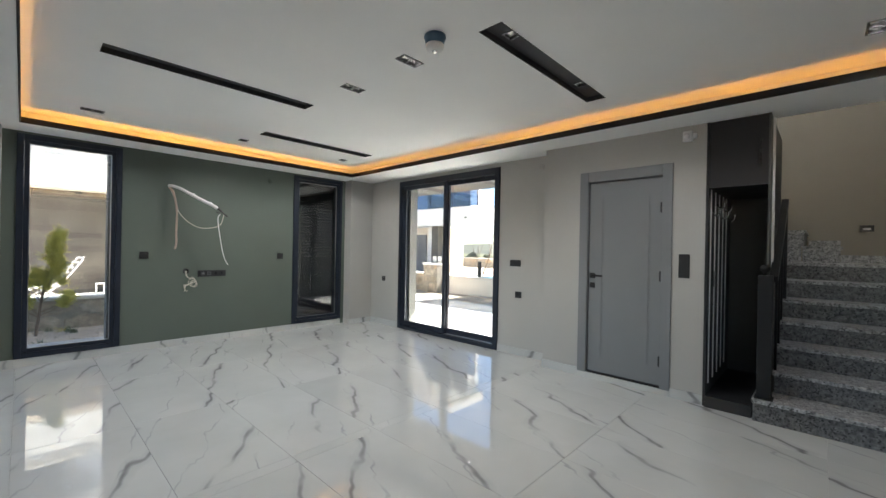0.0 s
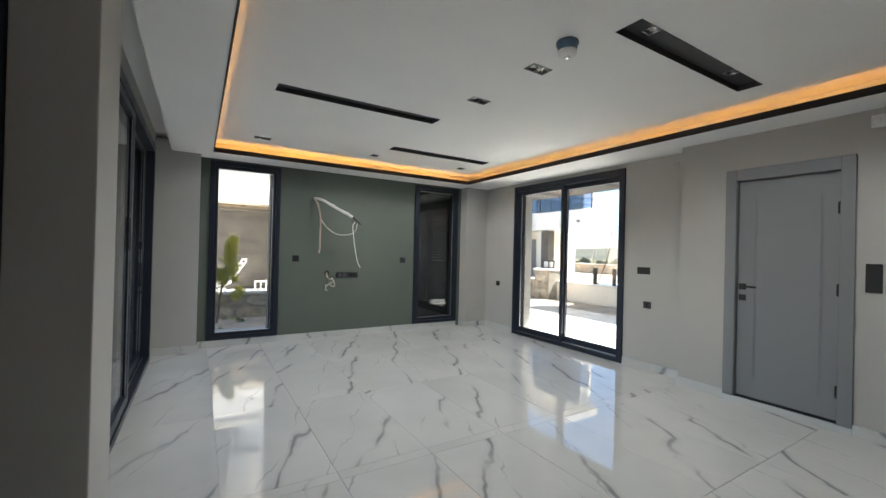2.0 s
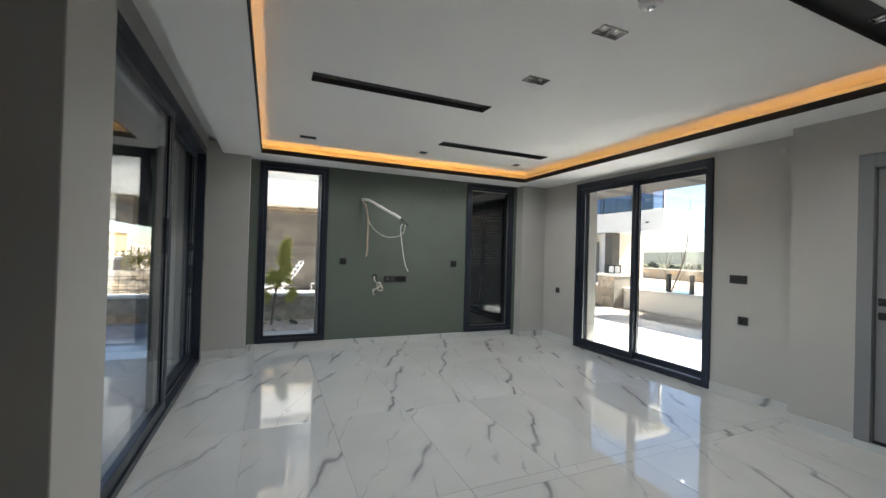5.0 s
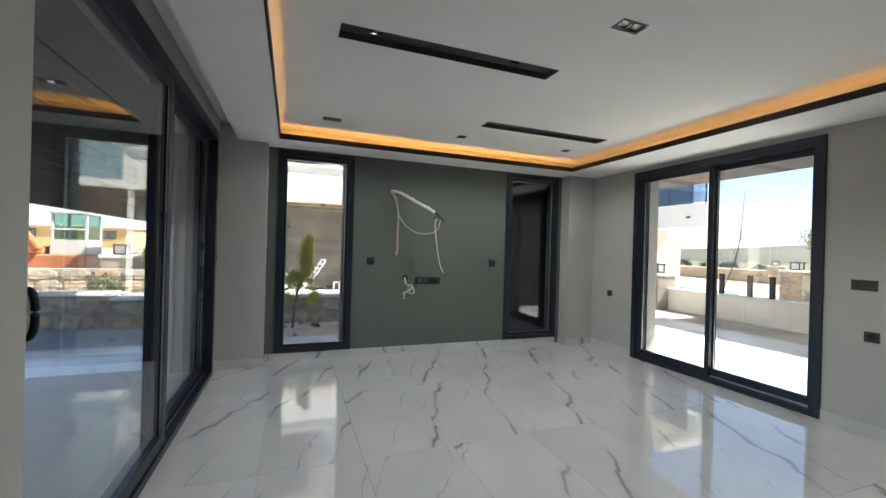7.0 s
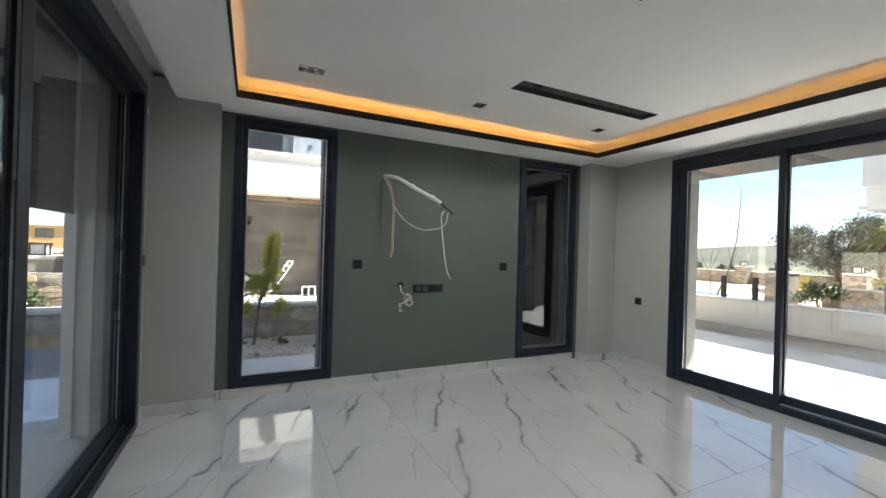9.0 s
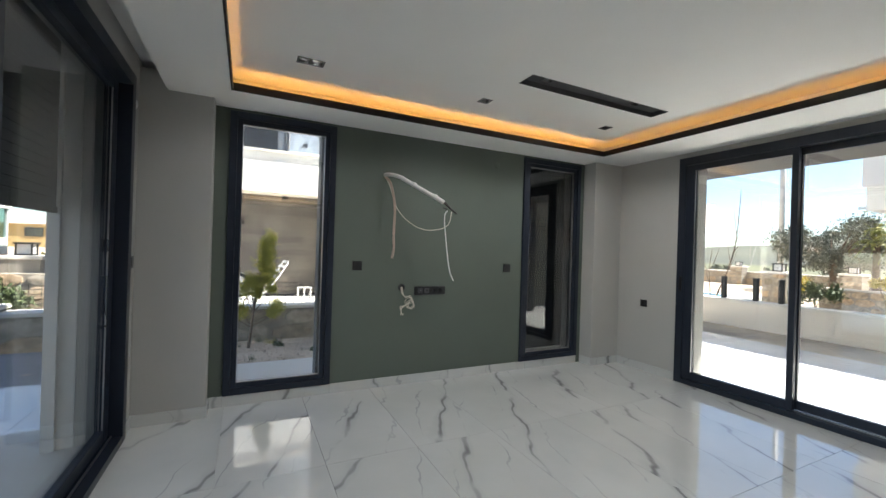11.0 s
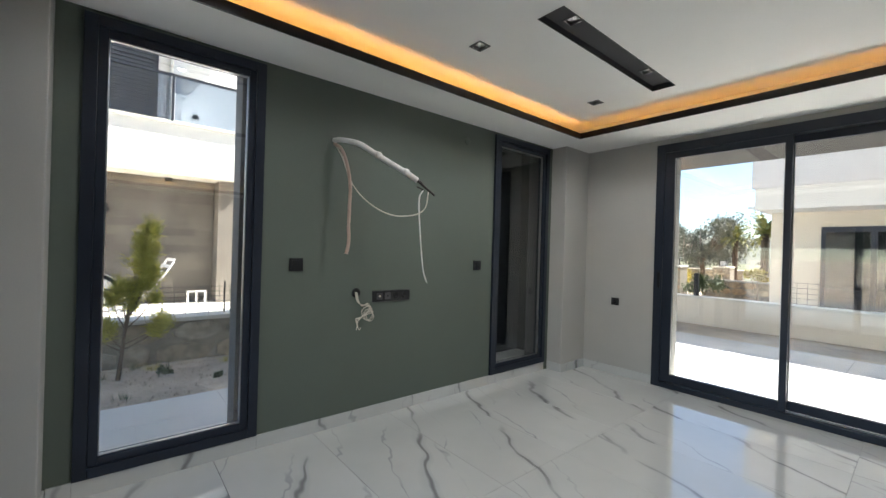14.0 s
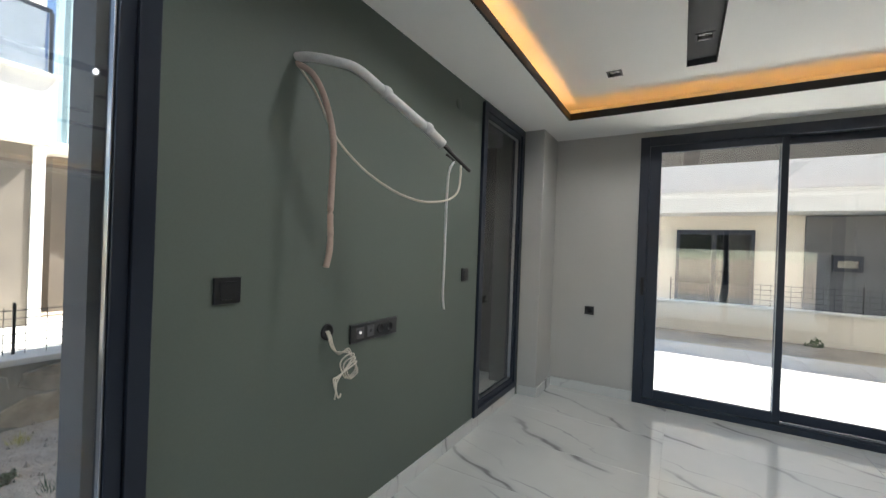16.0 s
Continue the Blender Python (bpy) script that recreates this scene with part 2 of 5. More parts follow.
GLASS_SMOKE = glazing("smoke_rail_glass", (0.55, 0.60, 0.67), 1.6)
LAMP_WARM = glow("amber_led", (1.0, 0.45, 0.09), LED_STRENGTH)
LAMP_SPOT = glow("spot_led", (1.0, 0.97, 0.92), 14.0)
CUP = surface("matt_black_cup", (0.004, 0.004, 0.004), 0.95, vary=0.1, relief=0)

# ---- building helpers ----


def box(bm, x0, x1, y0, y1, z0, z1, bevel=0.0):
    vs = [bm.verts.new((x, y, z)) for z in (z0, z1) for y in (y0, y1) for x in (x0, x1)]
    fs = [(0, 2, 3, 1), (4, 5, 7, 6), (0, 1, 5, 4), (2, 6, 7, 3), (0, 4, 6, 2), (1, 3, 7, 5)]
    made = [bm.faces.new([vs[i] for i in f]) for f in fs]
    if bevel:
        edges = list({e for f in made for e in f.edges})
        bmesh.ops.bevel(bm, geom=edges, offset=bevel, segments=2, affect="EDGES", profile=0.6)


def boxes(*rows, bevel=0.0):
    bm = bmesh.new()
    for r in rows:
        box(bm, *r, bevel=bevel)
    return bm


def cyl(bm, p0, p1, r0, r1=None, n=14, caps=True):
    r1 = r0 if r1 is None else r1
    p0, p1 = Vector(p0), Vector(p1)
    q = (p1 - p0).to_track_quat("Z", "Y")
    rings = []
    for p, r in ((p0, r0), (p1, r1)):
        rings.append([bm.verts.new(p + q @ Vector((r * math.cos(2 * math.pi * i / n), r * math.sin(2 * math.pi * i / n), 0))) for i in range(n)])
    for i in range(n):
        bm.faces.new((rings[0][i], rings[0][(i + 1) % n], rings[1][(i + 1) % n], rings[1][i]))
    if caps:
        bm.faces.new(rings[0][::-1])
        bm.faces.new(rings[1])


def lathe(bm, centre, profile, n=24, axis="Z", caps=True):
    """Turn (radius, height) pairs about an axis through centre."""
    centre = Vector(centre)
    rings = []
    for r, h in profile:
        ring = []
        for i in range(n):
            a = 2 * math.pi * i / n
            v = Vector((r * math.cos(a), r * math.sin(a), h))
            if axis == "X":
                v = Vector((v.z, v.x, v.y))
            if axis == "Y":
                v = Vector((v.x, v.z, v.y))
            ring.append(bm.verts.new(centre + v))
        rings.append(ring)
    for a, b in zip(rings, rings[1:]):
        for i in range(n):
            bm.faces.new((a[i], a[(i + 1) % n], b[(i + 1) % n], b[i]))
    if caps:
        bm.faces.new(rings[0][::-1])
        bm.faces.new(rings[-1])


def tube(bm, points, radius, n=8, r_end=None):
    """A round rod swept along points, smoothed."""
    pts = [Vector(p) for p in points]
    fine = []
    for i in range(len(pts) - 1):
        a, b = pts[max(i - 1, 0)], pts[i]
        c, d = pts[i + 1], pts[min(i + 2, len(pts) - 1)]
        for k in range(6):
            t = k / 6
            fine.append(0.5 * ((2 * b) + (c - a) * t + (2 * a - 5 * b + 4 * c - d) * t * t + (3 * b - a - 3 * c + d) * t ** 3))
    fine.append(pts[-1])
    rings = []
    for i, p in enumerate(fine):
        way = fine[min(i + 1, len(fine) - 1)] - fine[max(i - 1, 0)]
        q = way.to_track_quat("Z", "Y")
        r = radius if r_end is None else radius + (r_end - radius) * i / (len(fine) - 1)
        rings.append([bm.verts.new(p + q @ Vector((r * math.cos(2 * math.pi * k / n), r * math.sin(2 * math.pi * k / n), 0))) for k in range(n)])
    for a, b in zip(rings, rings[1:]):
        for k in range(n):
            bm.faces.new((a[k], a[(k + 1) % n], b[(k + 1) % n], b[k]))
    bm.faces.new(rings[0][::-1])
    bm.faces.new(rings[-1])


def mesh_of(name, bm, material, smooth=False):
    bmesh.ops.recalc_face_normals(bm, faces=bm.faces[:])
    me = bpy.data.meshes.new(name)
    bm.to_mesh(me)
    bm.free()
    me.materials.append(material)
    if smooth:
        for p in me.polygons:
            p.use_smooth = True
    return me


def thing(name, bm=None, material=None, label="", category="", group="", kind="", at=None, smooth=False):
    """A top-level object: a mesh, or an Empty for parts to hang on."""
    ob = new(name, mesh_of(name, bm, material, smooth) if bm else None)
    if at is not None:
        ob.matrix_basis = at
    return tagged(ob, label, category, group, kind)


def part(name, bm, material, parent, label="", smooth=False):
    ob = new(name, mesh_of(name, bm, material, smooth))
    ob.parent = parent
    return tagged(ob, label)


def structure(name, bm, material, label, category="", smooth=False):
    return thing(name, bm, material, label, category or name.split("_")[0], kind="structure", smooth=smooth)


# ---- plan ----
WEST, PIER, NORTH, JOG, SOUTH = -6.137, -5.95, 4.698, 4.482, -0.26
SOFFIT, CEIL, EAST = 2.465, 2.614, 2.6
JOG_X, NICHE_X = -2.38, -0.82
COVE_X, COVE_S, COVE_N, COVE_E = -5.685, 0.345, 4.074, 1.7
SKIRT = 0.088
W1 = (0.317, 1.180, 0.089, 2.440)
W2 = (3.308, 4.178, 0.087, 2.440)
DN = (-5.187, -3.165, 0.0, 2.412)
DS = (-5.775, -2.500, 0.0, 2.462)
TOP = 3.0

# ground and earth
ground = structure("ground", boxes((-600, 600, -600, 900, -0.6, -0.13)), DIRT, "dry sandy earth around the houses", "ground")

# west wall
west = boxes(
    (WEST - 0.25, WEST, -0.49, W1[0], -0.1, TOP), (WEST - 0.25, WEST, W1[1], W2[0], -0.1, TOP), (WEST - 0.25, WEST, W2[1], NORTH + 0.28, -0.1, TOP),
    (WEST - 0.25, WEST, W1[0], W1[1], -0.1, W1[2]), (WEST - 0.25, WEST, W1[0], W1[1], W1[3], TOP),
    (WEST - 0.25, WEST, W2[0], W2[1], -0.1, W2[2]), (WEST - 0.25, WEST, W2[0], W2[1], W2[3], TOP))
structure("wall_west", west, GREEN_WALL, "sage green painted wall behind the television place", "wall")
pier = boxes((WEST + 0.001, PIER, SOUTH, 0.212, 0, TOP - 0.4), bevel=0.006)
structure("pier_southwest", pier, GREY_WALL, "grey painted pier beside the green wall", "wall")
pier = boxes((WEST + 0.001, PIER, 4.245, NORTH, 0, TOP - 0.4), bevel=0.006)
structure("pier_northwest", pier, GREY_WALL, "grey painted pier in the room corner", "wall")

# north wall, with the thicker stretch round the inner door
north = boxes(
    (WEST, DN[0], NORTH, NORTH + 0.28, -0.1, TOP), (DN[1], JOG_X, NORTH, NORTH + 0.28, -0.1, TOP),
    (DN[0], DN[1], NORTH, NORTH + 0.28, DN[3], TOP), (DN[0], DN[1], NORTH, NORTH + 0.28, -0.1, -0.005))
structure("wall_north", north, GREY_WALL, "warm grey painted wall with the sliding door", "wall")
LEAF = (-1.868, -1.168, 0.062, 2.043)
hall = boxes(
    (JOG_X, LEAF[0] - 0.03, JOG, JOG + 0.25, -0.1, TOP), (LEAF[1] + 0.03, NICHE_X, JOG, JOG + 0.25, -0.1, TOP),
    (LEAF[0] - 0.03, LEAF[1] + 0.03, JOG, JOG + 0.25, LEAF[3] + 0.03, TOP), (LEAF[0] - 0.03, LEAF[1] + 0.03, JOG, JOG + 0.25, -0.1, 0.055),
    (JOG_X, LEAF[0] - 0.03, JOG + 0.25, NORTH + 0.28, -0.1, TOP))
structure("wall_hall", hall, GREY_WALL, "warm grey painted wall round the inner door", "wall")
structure("wall_behind_door", boxes((-2.3, NICHE_X, 4.98, 5.1, -0.1, TOP)), GREY_WALL, "plain wall behind the inner door", "wall")

# south wall with its wide sliding door, and the pillar before it
south = boxes(
    (WEST, DS[0], SOUTH - 0.25, SOUTH, -0.1, TOP), (DS[1], -2.045, SOUTH - 0.25, SOUTH, -0.1, TOP),
    (DS[0], DS[1], SOUTH - 0.25, SOUTH, DS[3], TOP), (DS[0], DS[1], SOUTH - 0.25, SOUTH, -0.1, -0.005))
structure("wall_south", south, GREY_WALL, "grey painted wall with the wide sliding door", "wall")
structure("pillar", boxes((-2.392, -1.985, -0.345, -0.108, 0, TOP - 0.4), bevel=0.006), GREY_WALL, "grey painted pillar beside the wide sliding door", "pillar")

# the rest of the house, behind the camera
structure("wall_kitchen", boxes((-2.04, 0.3, -3.0, -2.8, -0.1, TOP), (1.9, EAST, -3.0, -2.8, -0.1, TOP), (0.3, 1.9, -3.0, -2.8, -0.1, 0.9), (0.3, 1.9, -3.0, -2.8, 2.35, TOP), (-2.24, -2.04, -3.0, -0.491, -0.1, TOP)), GREY_WALL, "plain grey kitchen wall", "wall")
structure("wall_east", boxes((EAST, EAST + 0.2, -3.0, 4.7, -0.1, TOP)), GREY_WALL, "plain grey wall behind the walk", "wall")
WELL_X = -1.6
structure("wall_stair", boxes((0.78, EAST + 0.2, 4.7, 4.9, -0.1, 5.4), (0.78, 0.98, 4.9, 7.3, -0.1, 5.4), (WELL_X, 0.98, 7.3, 7.5, -0.1, 5.4),
                              (WELL_X - 0.2, WELL_X, 5.1, 7.5, -0.1, 3.2), (WELL_X - 0.2, WELL_X, 5.1, 7.5, 5.0, 5.4), (WELL_X - 0.2, WELL_X, 5.1, 5.4, 3.2, 5.0), (WELL_X - 0.2, WELL_X, 7.2, 7.5, 3.2, 5.0), (WELL_X, NICHE_X, 5.1, 5.2, 2.5, 5.4), (NICHE_X, 0.78, 4.7, 4.8, TOP, 5.4)),
          surface("stair_wall_paint", (0.33, 0.305, 0.25), 0.8, vary=0.05, big=1.0, fine=120), "beige-grey painted stairwell wall", "wall")
structure("ceiling_stair", boxes((WELL_X - 0.2, -0.9, 4.7, 7.5, 5.4, 5.5), (-0.9, 1.0, 4.7, 5.0, 5.4, 5.5), (-0.9, 1.0, 5.40, 7.5, 5.4, 5.5), (0.75, 1.0, 5.0, 5.40, 5.4, 5.5)), WHITE_PAINT, "white stairwell ceiling", "ceiling")
OUTER_GREY = surface("charcoal_render", (0.075, 0.078, 0.082), 0.8, vary=0.12, big=0.8, fine=50, relief=0.25, depth=0.004)
structure("wall_entrance", boxes((-2.5, -2.38, 4.981, 6.50, -0.1, 2.499), (-2.38, WELL_X - 0.201, 6.38, 6.50, -0.1, 2.499)), OUTER_GREY, "charcoal rendered outer wall beside the patio", "wall")
vent = thing("louvre_screen", label="pale slatted louvre on the charcoal wall beside the patio", category="louvre")
for y0, y1 in ((5.16, 5.20), (6.36, 6.40)):
    part("post", boxes((-2.56, -2.501, y0, y1, 1.02, 2.36), bevel=0.003), FRAME, vent)
for k in range(17):
    z = 1.05 + 0.077 * k
    part("slat", boxes((-2.55, -2.505, 5.2005, 6.3595, z, z + 0.036), bevel=0.002), STEEL, vent)

cab = thing("tall_cabinet", label="tall anthracite kitchen cabinet behind the grey pillar", category="cabinet")
part("body", boxes((-2.038, -1.45, -1.02, -0.370, 0.0, 2.30), bevel=0.003), FRAME, cab)
part("door", boxes((-2.030, -1.748, -0.369, -0.349, 0.10, 2.29), bevel=0.003), FRAME, cab)
part("door", boxes((-1.742, -1.455, -0.369, -0.349, 0.10, 2.29), bevel=0.003), FRAME, cab)

# floor bed; the tiles come at the end
floor = structure("floor", boxes((WEST - 0.02, EAST, -2.8, NORTH + 0.02, -0.12, -0.008)), GROUT, "white polished marble-look porcelain floor with grey veins", "floor")

# ceiling: a high field, a dropped ring and the lit cove between them
STRIPS = [(-1.573, -1.410, 2.222, 3.717), (-3.636, -3.472, 0.712, 2.192), (-4.850, -4.680, 2.258, 3.740)]


def slab_with_holes(bm, x0, x1, y0, y1, z0, z1, holes):
    xs = sorted({x0, x1, *(h[0] for h in holes), *(h[1] for h in holes)})
    ys = sorted({y0, y1, *(h[2] for h in holes), *(h[3] for h in holes)})
    for xa, xb in zip(xs, xs[1:]):
        for ya, yb in zip(ys, ys[1:]):
            cx, cy = (xa + xb) / 2, (ya + yb) / 2
            if not any(h[0] < cx < h[1] and h[2] < cy < h[3] for h in holes):
                box(bm, xa, xb, ya, yb, z0, z1)


SPOT_WATTS = 1.7
SINGLE, DOUBLE = (0.098, 0.098), (0.098, 0.180)
SPOTS = [(-2.160, 2.196, DOUBLE), (-2.865, 2.208, DOUBLE), (-5.283, 0.826, DOUBLE), (-5.283, 2.234, SINGLE), (-5.283, 3.645, SINGLE), (0.136, 3.657, DOUBLE)]
holes = STRIPS + [(x - w / 2 + 0.008, x + w / 2 - 0.008, y - d / 2 + 0.008, y + d / 2 - 0.008) for x, y, (w, d) in SPOTS]
bm = bmesh.new()
slab_with_holes(bm, COVE_X - 0.20, COVE_E + 0.20, COVE_S - 0.20, COVE_N + 0.20, CEIL, CEIL + 0.012, holes)
box(bm, WEST - 0.25, EAST + 0.2, -3.0, NORTH + 0.02, TOP, TOP + 0.15)
structure("ceiling", bm, WHITE_PAINT, "white plasterboard ceiling field with recessed lights", "ceiling")
bm = bmesh.new()
slab_with_holes(bm, WEST, EAST, -0.085, NORTH, SOFFIT, SOFFIT + 0.012, [(COVE_X - 0.012, COVE_E + 0.012, COVE_S - 0.012, COVE_N + 0.012)])
box(bm, WEST, -2.04, -0.097, -0.085, SOFFIT + 0.0125, SOFFIT + 0.20)
box(bm, WEST, -2.04, SOUTH, -0.097, SOFFIT + 0.188, SOFFIT + 0.20)
box(bm, -2.04, EAST, -2.8, -0.085, SOFFIT, SOFFIT + 0.012)
for x0, x1, y0, y1 in ((COVE_X - 0.21, COVE_X - 0.20, COVE_S - 0.21, COVE_N + 0.21), (COVE_E + 0.20, COVE_E + 0.21, COVE_S - 0.21, COVE_N + 0.21),
                       (COVE_X - 0.20, COVE_E + 0.20, COVE_S - 0.21, COVE_S - 0.20), (COVE_X - 0.20, COVE_E + 0.20, COVE_N + 0.20, COVE_N + 0.21)):
    box(bm, x0, x1, y0, y1, SOFFIT + 0.0125, CEIL + 0.012)
structure("ceiling_ring", bm, WHITE_PAINT, "white dropped plasterboard ring of the ceiling", "ceiling")
LIP = SOFFIT + 0.052
bm = boxes((COVE_X - 0.012, COVE_X, COVE_S - 0.012, COVE_N + 0.012, SOFFIT - 0.004, LIP), (COVE_E, COVE_E + 0.012, COVE_S - 0.012, COVE_N + 0.012, SOFFIT - 0.004, LIP),
           (COVE_X, COVE_E, COVE_S - 0.012, COVE_S, SOFFIT - 0.004, LIP), (COVE_X, COVE_E, COVE_N, COVE_N + 0.012, SOFFIT - 0.004, LIP))
structure("trim_cove", bm, BLACK, "black trim along the edge of the lit ceiling cove", "trim")

for i, (x0, x1, y0, y1) in enumerate(((COVE_X - 0.040, COVE_X - 0.025, COVE_S, COVE_N), (COVE_X, COVE_E, COVE_S - 0.040, COVE_S - 0.025), (COVE_X, COVE_E, COVE_N + 0.025, COVE_N + 0.040), (COVE_E + 0.025, COVE_E + 0.040, COVE_S, COVE_N))):
    strip = thing("led_strip", label="amber LED strip glowing in the ceiling cove", category="light strip", group="cove lights")
    part("profile", boxes((x0 - 0.002, x1 + 0.002, y0, y1, SOFFIT + 0.0125, SOFFIT + 0.018)), STEEL, strip)
    part("diffuser", boxes((x0, x1, y0 + 0.01, y1 - 0.01, SOFFIT + 0.0185, SOFFIT + 0.024)), LAMP_WARM, strip, "glowing amber diffuser")


def downlight(x, y, w, d, z, group):
    """A square recessed spot: frame, black well, one or two tilted lamps."""
    ob = thing("recessed_spotlight", label="recessed square spotlight with black well and chrome frame, lit", category="spotlight", group=group, at=pose(x, y, z))
    bm = boxes((-w / 2, w / 2, -d / 2, -d / 2 + 0.010, -0.004, 0.006), (-w / 2, w / 2, d / 2 - 0.010, d / 2, -0.004, 0.006),
               (-w / 2, -w / 2 + 0.010, -d / 2 + 0.010, d / 2 - 0.010, -0.004, 0.006), (w / 2 - 0.010, w / 2, -d / 2 + 0.010, d / 2 - 0.010, -0.004, 0.006))
    if d > 0.15:
        box(bm, -w / 2 + 0.010, w / 2 - 0.010, -0.005, 0.005, -0.003, 0.006)
    part("frame", bm, surface("dark_steel", (0.06, 0.06, 0.063), 0.4, 0.6, vary=0.1, relief=0), ob)
    a, b = w / 2 - 0.0095, d / 2 - 0.0095
    part("well", boxes((-a, a, -b, b, 0.060, 0.066), (-a, -a + 0.004, -b, b, 0.0062, 0.0598), (a - 0.004, a, -b, b, 0.0062, 0.0598), (-a + 0.004, a - 0.004, -b, -b + 0.004, 0.0062, 0.0598), (-a + 0.004, a - 0.004, b - 0.004, b, 0.0062, 0.0598)), CUP, ob)
    for c in ((-0.042, 0.042) if d > 0.15 else (0.0,)):
        bm = bmesh.new()
        lathe(bm, (0, c, 0), [(0.034, 0.012), (0.034, 0.058), (0.022, 0.058), (0.024, 0.044), (0.032, 0.012)], 16, "Z", False)
        lamp = part("lamp_cup", bm, CUP, ob, "", True)
        bm = bmesh.new()
        lathe(bm, (0, c, 0), [(0.006, 0.034), (0.010, 0.036), (0.0115, 0.040), (0.010, 0.055)], 14)
        part("bulb", bm, LAMP_SPOT, lamp, "lit white LED")
    light = bpy.data.lights.new("spot_light", "SPOT")
    light.energy, light.spot_size, light.spot_blend, light.shadow_soft_size, light.color = SPOT_WATTS, radians(150), 0.5, 0.02, (0.97, 0.985, 1.0)
    beam = new("spot_light", light)
    beam.parent = ob
    beam.matrix_basis = pose(0, 0, CEIL - z - 0.008)
    return ob


for x, y, (w, d) in SPOTS:
    downlight(x, y, w, d, CEIL, "ceiling spotlights")

for i, (x0, x1, y0, y1) in enumerate(STRIPS):
    ob = thing("ceiling_light_trough", label="long charcoal recessed ceiling trough with two spotlights", category="ceiling light", group="ceiling troughs")
    depth = 0.038
    spots = [((x0 + x1) / 2 + 0.005, y0 + 0.215), ((x0 + x1) / 2 + 0.005, y1 - 0.305)]
    bm = bmesh.new()
    slab_with_holes(bm, x0, x1, y0, y1, CEIL + depth, CEIL + depth + 0.008, [(x - 0.041, x + 0.041, y - 0.041, y + 0.041) for x, y in spots])
    part("trough_top", bm, STRIP_DARK, ob)
    part("trough_side", boxes((x0, x0 + 0.004, y0, y1, CEIL - 0.003, CEIL + depth - 0.0005)), STRIP_DARK, ob)
    part("trough_side", boxes((x1 - 0.004, x1, y0, y1, CEIL - 0.003, CEIL + depth - 0.0005)), STRIP_DARK, ob)
    part("trough_end", boxes((x0 + 0.004, x1 - 0.004, y0, y0 + 0.004, CEIL - 0.003, CEIL + depth - 0.0005)), STRIP_DARK, ob)
    part("trough_end", boxes((x0 + 0.004, x1 - 0.004, y1 - 0.004, y1, CEIL - 0.003, CEIL + depth - 0.0005)), STRIP_DARK, ob)
    for x, y in spots:
        downlight(x, y, 0.098, 0.098, CEIL + depth, "trough spotlights")

# smoke detector
ob = thing("smoke_detector", label="round ceiling smoke detector with blue-grey collar", category="smoke detector", at=pose(-1.80, 2.082, CEIL) @ Matrix.Diagonal((1.3, 1.3, 1.25, 1)))
bm = bmesh.new()
lathe(bm, (0, 0, 0), [(0.050, 0.0), (0.052, -0.012), (0.046, -0.022), (0.043, -0.044)], 28)
part("collar", bm, surface("detector_blue", (0.07, 0.14, 0.21), 0.4, vary=0.05, relief=0), ob, "blue-grey plastic collar", True)
bm = bmesh.new()
lathe(bm, (0, 0, 0), [(0.043, -0.0445), (0.043, -0.058), (0.036, -0.068), (0.018, -0.072), (0.016, -0.070)], 28)
part("cap", bm, PLASTIC_WHITE, ob, "white plastic cap", True)
bm = bmesh.new()
lathe(bm, (0, 0, 0), [(0.011, -0.0722), (0.011, -0.078), (0.006, -0.080)], 16)
part("sensor", bm, CHROME, ob, "bright sensor tip", True)

# ---- windows and glazed doors ----


def ring_bars(y0, y1, z0, z1, w, a0, a1, axis):
    """Four bars of width w round an opening; a0..a1 is the depth along the wall's normal."""
    rows = [(y0, y0 + w, z0, z1), (y1 - w, y1, z0, z1), (y0 + w, y1 - w, z0, z0 + w), (y0 + w, y1 - w, z1 - w, z1)]
    return [(a0, a1, a, b, c, d) if axis == "x" else (a, b, a0, a1, c, d) for a, b, c, d in rows]


def bars(parent, name, rows, material=FRAME, label=""):
    for i, r in enumerate(rows):
        part(name, boxes(r, bevel=0.003), material, parent, label if i == 0 else "")


def fixed_window(name, spec, label, cover=0.011):
    y0, y1, z0, z1 = spec
    ob = thing(name, label=label, category="window", kind="structure")
    bars(ob, "window_frame", ring_bars(y0, y1, z0, z1, 0.055, WEST - 0.080, WEST + 0.022, "x"))
    bars(ob, "sash_frame", ring_bars(y0 + 0.0555, y1 - 0.0555, z0 + 0.0555, z1 - 0.0555, 0.040, WEST - 0.060, WEST + 0.008, "x"))
    bars(ob, "glazing_bead", ring_bars(y0 + 0.096, y1 - 0.096, z0 + 0.096, z1 - 0.096, 0.006, WEST - 0.030, WEST - 0.004, "x"), STEEL, "thin metal glazing bead")
    p = part("pane", boxes((WEST - 0.026, WEST - 0.020, y0 + 0.0975, y1 - 0.0975, z0 + 0.0975, z1 - 0.0975)), GLASS, ob, "clear glass pane")
    part("window_sill", boxes((WEST - 0.30, WEST - 0.081, y0, y1, z0 - 0.004, z0 + 0.012), bevel=0.003), CAPSTONE, ob, "pale outer sill")
    part("window_reveal", boxes((WEST - 0.25, WEST - 0.081, y0 + 0.001, y0 + 0.012, z0 + 0.013, z1 - 0.012), (WEST - 0.25, WEST - 0.081, y1 - 0.001 - cover, y1 - 0.001, z0 + 0.013, z1 - 0.012), (WEST - 0.25, WEST - 0.081, y0 + 0.001, y1 - 0.001, z1 - 0.0115, z1 - 0.001)), surface("reveal_grey", (0.09, 0.09, 0.095), 0.6), ob, "dark painted outer reveal")
    return ob


